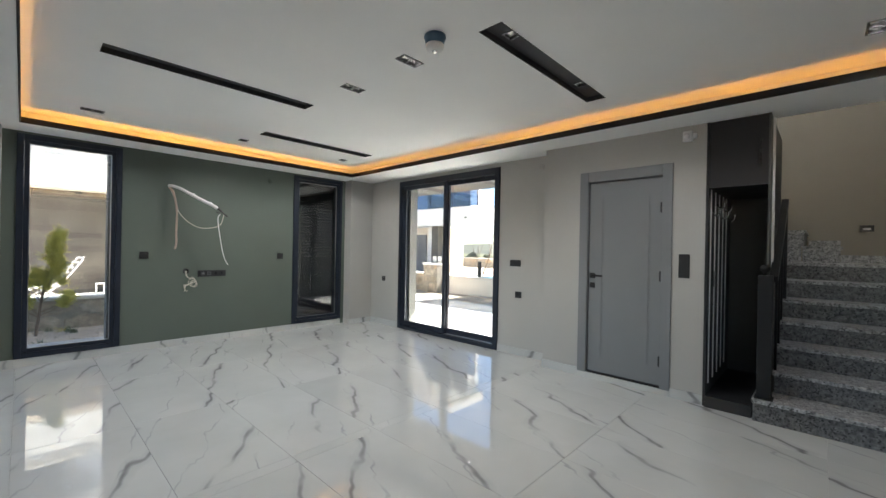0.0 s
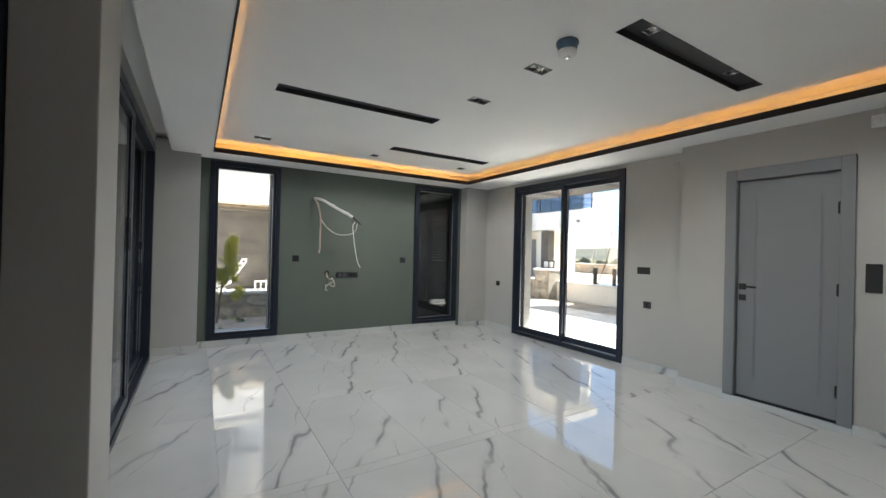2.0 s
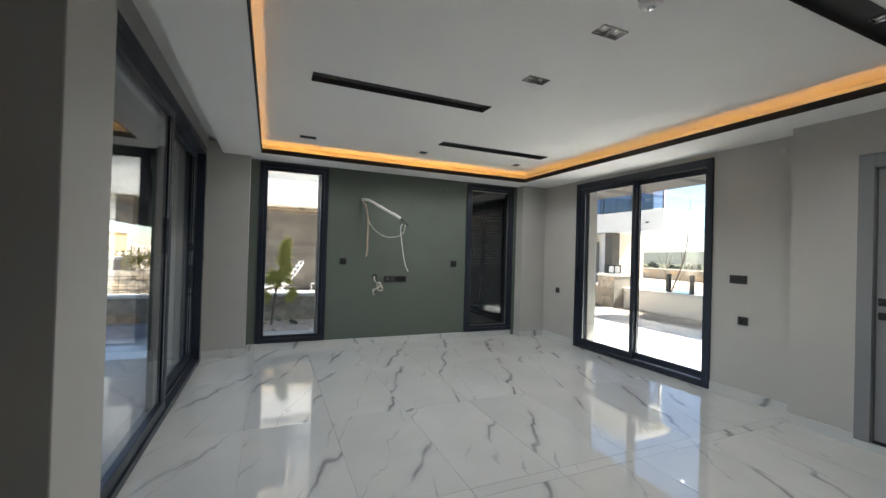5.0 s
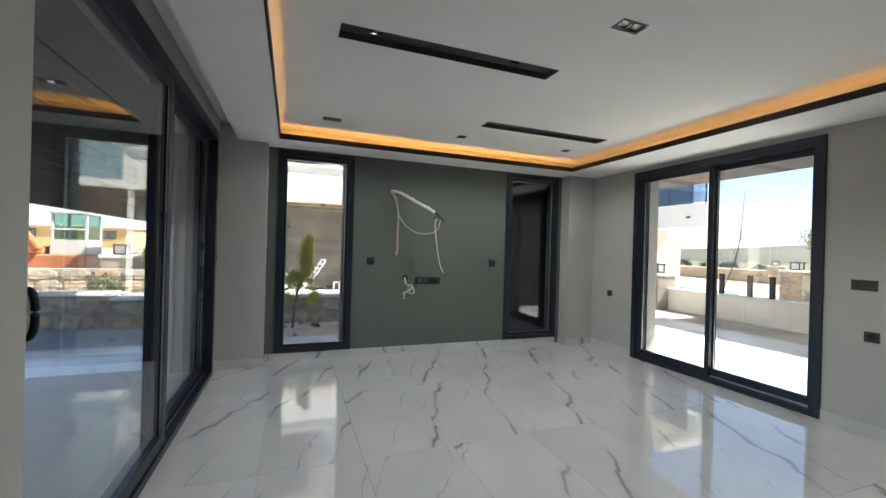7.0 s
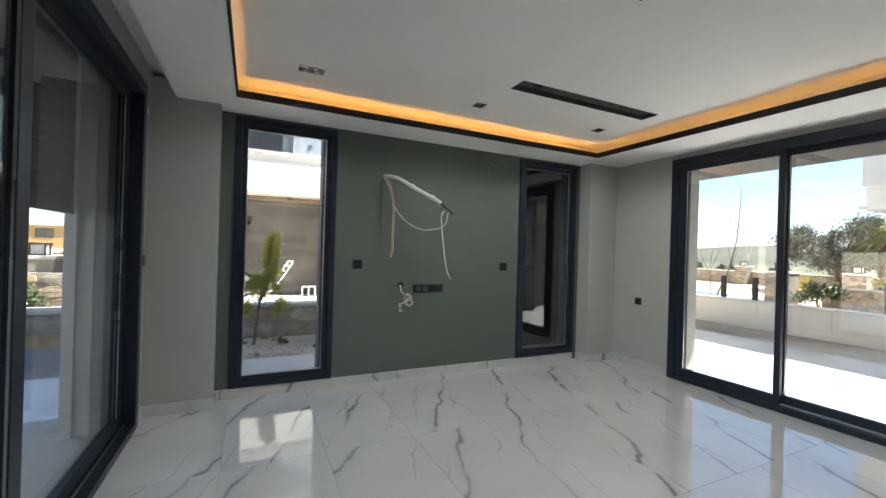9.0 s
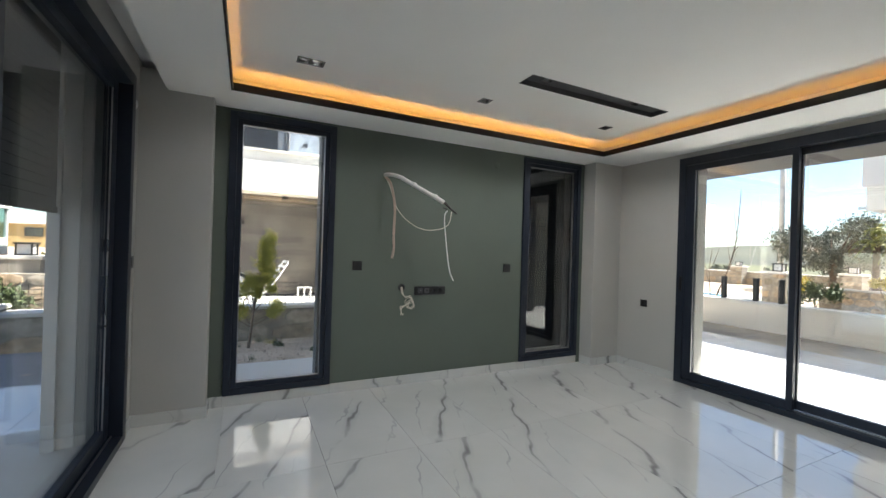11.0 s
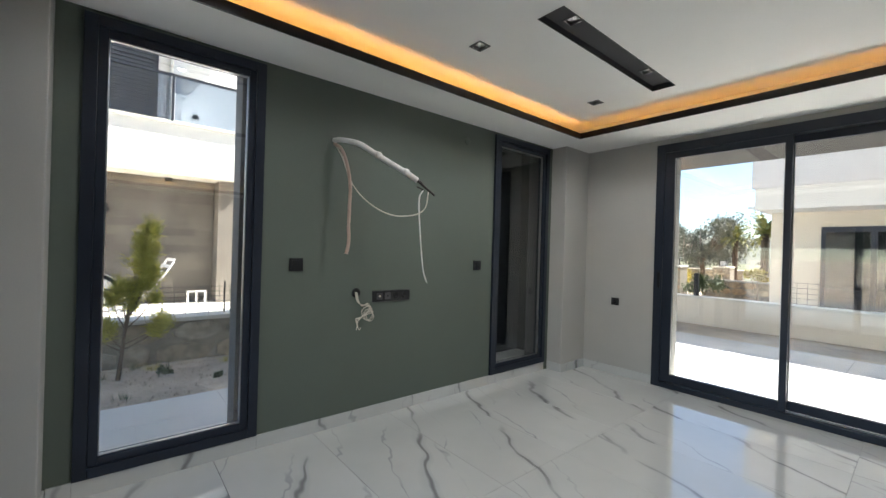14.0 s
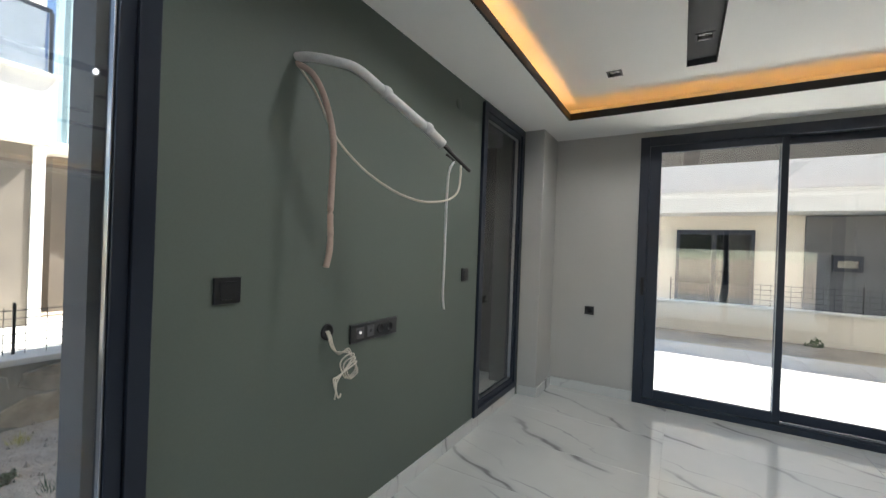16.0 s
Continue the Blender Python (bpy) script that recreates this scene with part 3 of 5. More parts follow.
fixed_window("window_1", W1, "tall fixed window in an anthracite aluminium frame, garden behind", 0.114)
fixed_window("window_2", W2, "tall narrow window in an anthracite aluminium frame, dark behind")


def sliding_door(name, spec, wall, out, mid, label, meet=0.088, front=1, handle=None):
    """Two-leaf lift-and-slide door in a wall along x. out: +1 when outdoors lies to +y."""
    x0, x1, z0, z1 = spec
    ob = thing(name, label=label, category="sliding door", kind="structure")

    def span(a, b):
        p, q = wall + out * a, wall + out * b
        return (min(p, q), max(p, q))
    fa, fb = span(-0.022, 0.13)
    w = 0.078
    rows = [(x0, x0 + w, fa, fb, z0, z1), (x1 - w, x1, fa, fb, z0, z1), (x0 + w, x1 - w, fa, fb, z0, z0 + 0.05), (x0 + w, x1 - w, fa, fb, z1 - 0.085, z1)]
    for i, r in enumerate(rows):
        part("door_frame", boxes(r, bevel=0.003), FRAME, ob)
    ra, rb = span(0.035, 0.043)
    part("track", boxes((x0 + w + 0.001, x1 - w - 0.001, ra, rb, z0 + 0.0505, z0 + 0.062)), STEEL, ob, "steel sliding track")
    near, far_off = (-0.012, 0.034), (0.056, 0.098)
    for which, (a, b, (da, db), st) in enumerate(((x0 + w + 0.001, mid + meet / 2, near if front == 0 else far_off, 0.090), (mid - meet / 2, x1 - w - 0.001, near if front == 1 else far_off, meet))):
        left, right = (st, meet) if which == 0 else (meet, st)
        ya, yb = span(da, db)
        zb, zt = z0 + 0.0625, z1 - 0.0855
        leaf = part("sliding_leaf", boxes((a, a + left, ya, yb, zb, zt), bevel=0.003), FRAME, ob)
        for r in ((b - right, b, ya, yb, zb, zt), (a + left, b - right, ya, yb, zb, zb + 0.075), (a + left, b - right, ya, yb, zt - 0.062, zt)):
            part("leaf_rail", boxes(r, bevel=0.003), FRAME, leaf)
        ga, gb = span((da + db) / 2 - 0.003, (da + db) / 2 + 0.003)
        part("pane", boxes((a + left - 0.004, b - right + 0.004, ga, gb, zb + 0.071, zt - 0.058)), GLASS, leaf, "clear glass pane")
        ba, bb = span(da + 0.004, da + 0.012)
        part("glazing_bead", boxes((a + left, a + left + 0.005, ba, bb, zb + 0.076, zt - 0.063), (b - right - 0.005, b - right, ba, bb, zb + 0.076, zt - 0.063)), STEEL, leaf, "thin metal glazing bead")
    if handle is not None:
        hx, hz = handle
        bm = bmesh.new()
        tube(bm, [(hx, wall + out * 0.014, hz - 0.070), (hx, wall - out * 0.030, hz - 0.066), (hx, wall - out * 0.040, hz), (hx, wall - out * 0.030, hz + 0.066), (hx, wall + out * 0.014, hz + 0.070)], 0.011, 10)
        part("door_handle", bm, BLACK, ob, "black bow handle", True)
    return ob


sliding_door("door_1", DN, NORTH, 1, -4.160, "anthracite aluminium sliding glass door to the sunny patio", 0.046, 0)
part("outer_reveal", boxes((DN[0] + 0.001, DN[0] + 0.117, NORTH + 0.1305, NORTH + 0.279, 0.0, DN[3] - 0.001)), GREY_WALL, bpy.data.objects["door_1"], "grey painted outer reveal")
part("door_handle", boxes((-5.150, -5.122, NORTH - 0.034, NORTH - 0.0225, 0.98, 1.14), bevel=0.004), BLACK, bpy.data.objects["door_1"], "black recessed pull")
sliding_door("door_2", DS, SOUTH, -1, -4.125, "wide anthracite sliding glass door to the shaded terrace", handle=(-2.665, 1.125))

# inner door
ob = thing("door_3", label="closed grey lacquered inner door with grey architrave", category="door", kind="structure")
part("leaf", boxes((LEAF[0] + 0.004, LEAF[1] - 0.004, JOG + 0.020, JOG + 0.060, LEAF[2] + 0.012, LEAF[3] - 0.004), bevel=0.003), DOOR_GREY, ob)
xa, xb, za, zb = LEAF[0] + 0.13, LEAF[1] - 0.115, 0.24, 1.875
for g, r in enumerate(((xa, xa + 0.008, za, zb), (xb - 0.008, xb, za, zb))):
    part("panel_moulding", boxes((r[0], r[1], JOG + 0.0165, JOG + 0.0205, r[2], r[3]), (r[0] + 0.014, r[1] + 0.012, JOG + 0.0175, JOG + 0.0205, r[2], r[3])), DOOR_GREY, ob, "raised vertical moulding")
part("door_jamb", boxes((LEAF[0] - 0.029, LEAF[0] + 0.001, JOG + 0.001, JOG + 0.12, LEAF[2], LEAF[3] + 0.028), bevel=0.002), surface("door_jamb_grey", (0.13, 0.135, 0.14), 0.5, vary=0.05), ob)
part("door_jamb", boxes((LEAF[1] - 0.001, LEAF[1] + 0.029, JOG + 0.001, JOG + 0.12, LEAF[2], LEAF[3] + 0.028), bevel=0.002), MATS["door_jamb_grey"], ob)
part("door_jamb", boxes((LEAF[0] + 0.0015, LEAF[1] - 0.0015, JOG + 0.001, JOG + 0.12, LEAF[3], LEAF[3] + 0.028), bevel=0.002), MATS["door_jamb_grey"], ob)
part("threshold", boxes((LEAF[0] + 0.0015, LEAF[1] - 0.0015, JOG + 0.006, JOG + 0.12, 0.056, 0.068)), BLACK, ob, "black rubber threshold")
part("architrave", boxes((-1.960, LEAF[0] - 0.004, JOG - 0.018, JOG - 0.0005, 0.056, 2.150), bevel=0.003), DOOR_GREY, ob)
part("architrave", boxes((LEAF[1] + 0.004, -1.078, JOG - 0.018, JOG - 0.0005, 0.056, 2.150), bevel=0.003), DOOR_GREY, ob)
part("architrave", boxes((LEAF[0] - 0.0035, LEAF[1] + 0.0035, JOG - 0.018, JOG - 0.0005, LEAF[3] + 0.004, 2.150), bevel=0.003), DOOR_GREY, ob)
hx = LEAF[0] + 0.045
bm = boxes((hx - 0.028, hx + 0.028, JOG + 0.008, JOG + 0.0195, 1.045, 1.100), bevel=0.003)
handle = part("door_handle", bm, BLACK, ob, "black lever handle on a square rose")
bm = bmesh.new()
tube(bm, [(hx, JOG + 0.008, 1.075), (hx, JOG - 0.030, 1.075), (hx + 0.02, JOG - 0.045, 1.075), (hx + 0.065, JOG - 0.046, 1.075), (hx + 0.125, JOG - 0.046, 1.074)], 0.009, 10)
part("lever", bm, BLACK, handle, "", True)
part("lock_plate", boxes((hx - 0.027, hx + 0.027, JOG + 0.008, JOG + 0.0195, 0.945, 0.998), bevel=0.003), BLACK, ob, "black square lock plate")
for z in (0.30, 1.10, 1.75):
    bm = bmesh.new()
    cyl(bm, (LEAF[1] - 0.002, JOG + 0.012, z - 0.05), (LEAF[1] - 0.002, JOG + 0.012, z + 0.05), 0.008, n=12)
    box(bm, LEAF[1] - 0.018, LEAF[1] + 0.003, JOG + 0.0165, JOG + 0.0195, z - 0.045, z + 0.045)
    part("hinge", bm, BLACK, ob, "black hinge", True)

# ---- stairs, coat unit ----
RISE, RUN, STAIR_X0, STAIR_X1, STAIR_Y = 0.178, 0.290, -0.365, 0.78, 4.400
stairs = thing("stairs", label="grey speckled granite staircase rising to a landing", category="stairs", kind="structure")
for i in range(7):
    y, z = STAIR_Y + RUN * i, RISE * (i + 1)
    x0 = -0.472 if i == 0 else STAIR_X0
    deep = 1.16 if i == 6 else RUN + 0.03
    part("tread", boxes((x0, STAIR_X1 - 0.002, y - 0.018, y + deep, z - 0.032, z), bevel=0.004), GRANITE, stairs)
    part("riser", boxes((x0 + 0.01, STAIR_X1 - 0.002, y, y + 0.02, z - RISE + 0.0005, z - 0.0325)), GRANITE_SHADED, stairs)
for i, x in enumerate((0.06, -0.23, -0.52)):
    z = RISE * (8 + i)
    part("tread", boxes((x - 0.30, x + 0.018, 6.30, 7.298, z - 0.032, z), bevel=0.004), GRANITE, stairs)
    part("riser", boxes((x - 0.02, x, 6.30, 7.298, z - RISE + 0.0005, z - 0.0325)), GRANITE, stairs)
    part("step_side", boxes((x - 0.298, x - 0.0205, 6.302, 6.325, 7 * RISE + 0.0005, z - 0.0325)), GRANITE, stairs)
for i in range(6):
    y, z = STAIR_Y + RUN * i, RISE * (i + 1)
    part("step_skirting", boxes((STAIR_X1 - 0.014, STAIR_X1 - 0.0025, y + 0.02, y + RUN + 0.02, z + 0.0005, z + 0.10)), GRANITE, stairs)
part("step_skirting", boxes((0.085, 0.77, 7.282, 7.2985, 7 * RISE + 0.0005, 7 * RISE + 0.09)), GRANITE, stairs)
part("step_skirting", boxes((-0.21, 0.08, 7.282, 7.2985, 8 * RISE + 0.0005, 8 * RISE + 0.09)), GRANITE, stairs)
structure("wall_stair_side", boxes((-0.384, -0.368, 4.640, 4.672, 0, TOP)), PLASTIC_WHITE, "thin white edge trim between coat unit and stairs", "wall")

rail = thing("stair_rail", label="black steel stair rail with a square newel post", category="handrail")
part("newel_post", boxes((-0.446, -0.352, 4.418, 4.505, RISE + 0.0105, 1.16), bevel=0.006), BLACK, rail)
part("base_plate", boxes((-0.458, -0.340, 4.405, 4.52, RISE + 0.0005, RISE + 0.010)), BLACK, rail)
bm = bmesh.new()
lathe(bm, (-0.406, 4.46, 1.16), [(0.012, 0.0), (0.014, 0.02), (0.030, 0.035), (0.034, 0.055), (0.024, 0.078), (0.006, 0.086)], 18)
part("finial", bm, BLACK, rail, "black ball finial", True)
bm = boxes((-0.027, 0.027, 0.0, 1.36, -0.027, 0.027), bevel=0.005)
bm.transform(pose(-0.352, 4.47, 1.125, math.degrees(math.atan(0.642))))
part("handrail", bm, BLACK, rail)
part("end_post", boxes((-0.374, -0.330, 5.575, 5.615, RISE * 5, 1.86), bevel=0.004), BLACK, rail)
for y in (4.75, 5.03, 5.31):
    n = int((y - STAIR_Y) / RUN)
    bm = bmesh.new()
    cyl(bm, (-0.352, y, RISE * (n + 1)), (-0.352, y, 1.10 + (y - 4.47) * 0.642), 0.010, n=10)
    part("baluster", bm, BLACK, rail, "", True)
unit = thing("coat_unit", label="dark built-in coat unit with overhead cupboard and chrome rods", category="wardrobe")
NX0, NX1 = NICHE_X + 0.001, -0.398
part("side_panel", boxes((NX0, NX0 + 0.02, 4.470, 5.60, 0.0, SOFFIT - 0.001)), PANEL_DARK, unit)
LAMINATE = surface("grey_laminate", (0.085, 0.083, 0.078), 0.5, vary=0.08, big=1.5, fine=90, relief=0.05, depth=0.001)
part("back_panel", boxes((NX0 + 0.0205, NX1, 5.58, 5.60, 0.10, 1.8945)), LAMINATE, unit, "grey laminate back")
part("side_panel", boxes((NX1 + 0.0005, NX1 + 0.013, 4.478, 5.60, 0.0, SOFFIT - 0.001)), LAMINATE, unit, "grey laminate side")
part("plinth", boxes((NX0 + 0.0205, -0.474, 4.440, 5.60, 0.0, 0.098), bevel=0.003), PANEL_DARK, unit)
body = part("cupboard", boxes((NX0 + 0.0205, NX1, 4.500, 5.579, 1.895, SOFFIT - 0.002)), PANEL_DARK, unit)
door = part("cupboard_door", boxes((NX0 + 0.0205, NX1, 4.478, 4.4985, 1.890, SOFFIT - 0.004), bevel=0.002), PANEL_DARK, unit)
bm = bmesh.new()
tube(bm, [(-0.445, 4.478, 2.05), (-0.445, 4.448, 2.055), (-0.445, 4.445, 2.15), (-0.445, 4.448, 2.245), (-0.445, 4.478, 2.25)], 0.007, 8)
part("handle", bm, BLACK, door, "black bow handle", True)
for k in range(5):
    y = 4.56 + 0.19 * k
    rod = part("rod", boxes((NX0 + 0.0205, NX0 + 0.030, y - 0.007, y + 0.007, 0.18 + 0.01 * k, 1.885), bevel=0.002), surface("satin_chrome", (0.80, 0.80, 0.80), 0.45, 0.35, vary=0.05, relief=0), unit, "chrome vertical rod")
    bm = bmesh.new()
    zh = 1.66 + 0.08 * (k % 2)
    tube(bm, [(NX0 + 0.030, y, zh + 0.03), (NX0 + 0.060, y, zh), (NX0 + 0.085, y, zh + 0.005), (NX0 + 0.095, y, zh + 0.045)], 0.007, 8)
    lathe(bm, (NX0 + 0.095, y, zh + 0.045), [(0.008, 0), (0.012, 0.008), (0.008, 0.018)], 10)
    part("hook", bm, CHROME, rod, "chrome coat hook", True)
part("outlet", boxes((NX0 + 0.0205, NX0 + 0.028, 4.67, 4.75, 1.02, 1.17), bevel=0.002), BLACK_PLASTIC, unit, "black flush socket")

# ---- switches and sockets ----


def switch(name, label, centre, wall, w=0.084, h=0.084, gangs=1, inserts="rocker", category="switch"):
    """A flat black wall plate; wall is the axis and side it faces: +x, -x, +y or -y."""
    turn = {"+x": 90, "-x": -90, "+y": 180, "-y": 0}[wall]
    ob = thing(name, label=label, category=category, at=pose(*centre, 0, 0, turn), group="black wall plates")
    part("plate", boxes((-w / 2, w / 2, -0.009, -0.0005, -h / 2, h / 2), bevel=0.002), BLACK_PLASTIC, ob)
    for g in range(gangs):
        c = (g - (gangs - 1) / 2) * (w - 0.02) / gangs if gangs > 1 else 0
        s = min(0.027, (w - 0.02) / gangs / 2 - 0.003)
        if inserts == "rocker":
            part("rocker", boxes((c - s, c + s, -0.0125, -0.0092, -h / 2 + 0.014, h / 2 - 0.014), bevel=0.0015), BLACK_PLASTIC, ob)
        elif inserts == "socket":
            bm = bmesh.new()
            lathe(bm, (c, -0.0092, 0), [(0.022, 0.0), (0.022, -0.003), (0.018, -0.003), (0.018, -0.0005)], 18, "Y")
            part("socket_well", bm, BLACK, ob, "", True)
    return ob


switch("light_switch", "square black light switch on the green wall", (WEST, 1.404, 1.173), "+x", 0.092, 0.088)
switch("light_switch", "square black light switch beside the narrow window", (WEST, 3.106, 1.162), "+x", 0.092, 0.088)
switch("light_switch", "square black switch on the grey pier strip", (-5.868, SOUTH, 1.195), "+y", 0.080, 0.085)
switch("wall_socket", "small black socket near the room corner", (-5.588, NORTH, 0.790), "-y", 0.085, 0.080, 1, "socket", "socket")
switch("wall_switch_plate", "wide black double switch plate beside the sliding door", (-2.908, NORTH, 1.156), "-y", 0.158, 0.082, 2)
switch("wall_socket", "black socket below the switch plate", (-2.857, NORTH, 0.758), "-y", 0.090, 0.080, 1, "socket", "socket")
switch("intercom_panel", "upright black touch panel beside the inner door", (-0.978, JOG, 1.206), "-y", 0.088, 0.215, 1, "none", "wall panel")
lamp = switch("step_light", "small black recessed light on the stairwell wall", (0.30, 7.30, 1.66), "-y", 0.12, 0.075, 1, "none", "wall light")
part("lens", boxes((-0.034, 0.034, -0.0115, -0.0092, -0.020, 0.004), bevel=0.002), PLASTIC_WHITE, lamp, "white lens")

ob = switch("media_socket_strip", "black four-gang media socket strip on the green wall", (WEST, 2.164, 0.926), "+x", 0.345, 0.088, 1, "none", "socket")
for k, c in enumerate((-0.110, -0.037, 0.037, 0.110)):
    if k < 2:
        part("insert", boxes((c - 0.026, c + 0.026, -0.0115, -0.0092, -0.026, 0.026), bevel=0.002), surface("grey_insert", (0.07, 0.07, 0.075), 0.4), ob, "grey data insert")
        part("port", boxes((c - 0.008, c + 0.008, -0.0125, -0.0117, -0.006, 0.008)), BLACK_PLASTIC if k else CHROME, ob)
    else:
        bm = bmesh.new()
        lathe(bm, (c, -0.0092, 0), [(0.024, 0.0), (0.024, -0.004), (0.019, -0.004), (0.019, -0.0005)], 20, "Y")
        part("socket_well", bm, BLACK, ob, "round black socket", True)
part("rim", boxes((-0.172, 0.172, -0.0108, -0.0092, 0.039, 0.0425), (-0.172, 0.172, -0.0108, -0.0092, -0.0425, -0.039)), surface("grey_insert", (0.07, 0.07, 0.075), 0.4), ob)

ob = thing("motion_detector", label="white corner motion sensor high on the grey wall", category="sensor", at=pose(-0.955, JOG, 2.366))
part("body", boxes((-0.045, 0.030, -0.055, -0.0005, -0.045, 0.045), bevel=0.010), PLASTIC_WHITE, ob)
bm = bmesh.new()
lathe(bm, (-0.01, -0.045, -0.004), [(0.026, 0.0), (0.026, -0.022), (0.018, -0.032), (0.006, -0.036)], 18, "Y")
part("lens", bm, PLASTIC_WHITE, ob, "domed white lens", True)
part("bracket", boxes((0.0305, 0.062, -0.030, -0.0005, -0.022, 0.022), bevel=0.004), PLASTIC_WHITE, ob)

bm = bmesh.new()
lathe(bm, (-5.865, SOUTH + 0.0005, 2.30), [(0.030, 0.0), (0.030, 0.006), (0.024, 0.010)], 20, "Y")
thing("blind_cover", bm, PLASTIC_WHITE, "round white blanking cover on the grey wall", "cover plate", smooth=True)
bm = bmesh.new()
lathe(bm, (WEST + 0.0005, 2.94, 2.30), [(0.034, 0.0), (0.034, 0.005), (0.028, 0.008)], 20, "X")
thing("blind_cover", bm, GREEN_WALL, "round cover painted over in wall green", "cover plate", smooth=True)
bm = bmesh.new()
lathe(bm, (-2.55, NORTH - 0.0005, 2.34), [(0.032, 0.0), (0.032, -0.005), (0.026, -0.008)], 20, "Y")
thing("blind_cover", bm, GREY_WALL, "round cover painted over in wall grey", "cover plate", smooth=True)

# ---- loose pipes and cables on the green wall ----
X = WEST
pipes = thing("refrigerant_pipe_bundle", label="white wrapped pipe bundle hanging loose from the green wall", category="pipe bundle")
bm = bmesh.new()
tube(bm, [(X - 0.01, 1.650, 2.058), (X + 0.05, 1.672, 2.056), (X + 0.14, 1.705, 2.035), (X + 0.225, 1.742, 2.004), (X + 0.28, 1.83, 1.945), (X + 0.33, 1.93, 1.885), (X + 0.375, 2.03, 1.828), (X + 0.40, 2.10, 1.786)], 0.017, 12, 0.021)
part("wrapped_pipe", bm, TAPE, pipes, "lumpy white insulation wrap", True)
bm = bmesh.new()
tube(bm, [(X + 0.398, 2.095, 1.790), (X + 0.44, 2.14, 1.738), (X + 0.49, 2.19, 1.681)], 0.008, 8)
tube(bm, [(X + 0.396, 2.100, 1.800), (X + 0.415, 2.125, 1.772), (X + 0.43, 2.145, 1.745)], 0.007, 8)
tube(bm, [(X + 0.435, 2.075, 1.735), (X + 0.445, 2.11, 1.722), (X + 0.45, 2.125, 1.708)], 0.005, 8)
part("pipe_end", bm, COPPER_DARK, pipes, "dark bare pipe ends", True)
for y, z, dx in ((1.845, 1.94, 0.288), (2.02, 1.838, 0.372)):
    bm = bmesh.new()
    lathe(bm, (X + dx, y, z), [(0.018, -0.022), (0.024, -0.010), (0.024, 0.010), (0.018, 0.022)], 12, "Y")
    part("tape_lump", bm, TAPE, pipes, "", True)
bm = bmesh.new()
tube(bm, [(X - 0.005, 1.655, 2.035), (X + 0.06, 1.680, 1.99), (X + 0.12, 1.695, 1.88), (X + 0.154, 1.708, 1.73), (X + 0.156, 1.706, 1.58), (X + 0.155, 1.704, 1.45), (X + 0.156, 1.708, 1.36), (X + 0.157, 1.702, 1.30), (X + 0.157, 1.690, 1.253)], 0.0120, 10)
part("drain_hose", bm, CONDUIT, pipes, "pinkish corrugated drain hose", True)
bm = bmesh.new()
tube(bm, [(X - 0.005, 1.662, 2.032), (X + 0.07, 1.690, 1.92), (X + 0.15, 1.712, 1.76), (X + 0.24, 1.765, 1.64), (X + 0.33, 1.84, 1.56), (X + 0.397, 1.913, 1.525), (X + 0.43, 1.99, 1.525), (X + 0.46, 2.07, 1.545), (X + 0.472, 2.125, 1.595), (X + 0.465, 2.150, 1.70)], 0.0045, 8)
part("cable", bm, CABLE, pipes, "sagging cream cable", True)
bm = bmesh.new()
tube(bm, [(X + 0.448, 2.120, 1.712), (X + 0.44, 2.095, 1.67), (X + 0.43, 2.100, 1.58), (X + 0.41, 2.130, 1.42), (X + 0.39, 2.165, 1.25), (X + 0.365, 2.205, 1.13), (X + 0.346, 2.252, 1.055)], 0.0052, 8)
part("cable", bm, PLASTIC_WHITE, pipes, "white hanging cable end", True)

coil = thing("cable_coil", label="knotted cream cables spilling from a hole in the green wall", category="cable")
bm = bmesh.new()
lathe(bm, (X + 0.0005, 1.855, 0.962), [(0.036, 0.0), (0.036, 0.004), (0.028, 0.004), (0.028, 0.001)], 20, "X")
part("wall_box_rim", bm, BLACK_PLASTIC, coil, "round black wall box", True)
rnd = random.Random(5)
for k in range(3):
    bm = bmesh.new()
    o = 0.007 * k
    pts = [(X + 0.002, 1.848 + o, 0.965), (X + 0.025, 1.842 + o, 0.945), (X + 0.035, 1.848 + o, 0.905), (X + 0.045, 1.872 + o, 0.880 - o), (X + 0.060, 1.915 + o, 0.872 + o)]
    cy, cz, cr = 1.915 + 0.012 * k, 0.815 - 0.012 * k, 0.044 - 0.006 * k
    for i in range(9):
        a = 1.2 - i * 0.80
        pts.append((X + 0.07 + 0.006 * (i % 3), cy + cr * (0.75 + 0.06 * i) * math.cos(a), cz + cr * 1.15 * math.sin(a)))
    pts += [(X + 0.085, 1.862 - o, 0.790), (X + 0.092, 1.832 - o * 1.4, 0.768 + o), (X + 0.098, 1.822 + o, 0.735 - 2 * o), (X + 0.10, 1.815 + 2.5 * o, 0.705 + o)]
    tube(bm, pts, 0.0034, 6)
    part("cable", bm, CABLE, coil, "", True)


# ---- skirting ----


def skirting(rows):
    for r in rows:
        structure("baseboard", boxes(r, bevel=0.0015), MARBLE, "marble-look porcelain skirting tile", "baseboard")


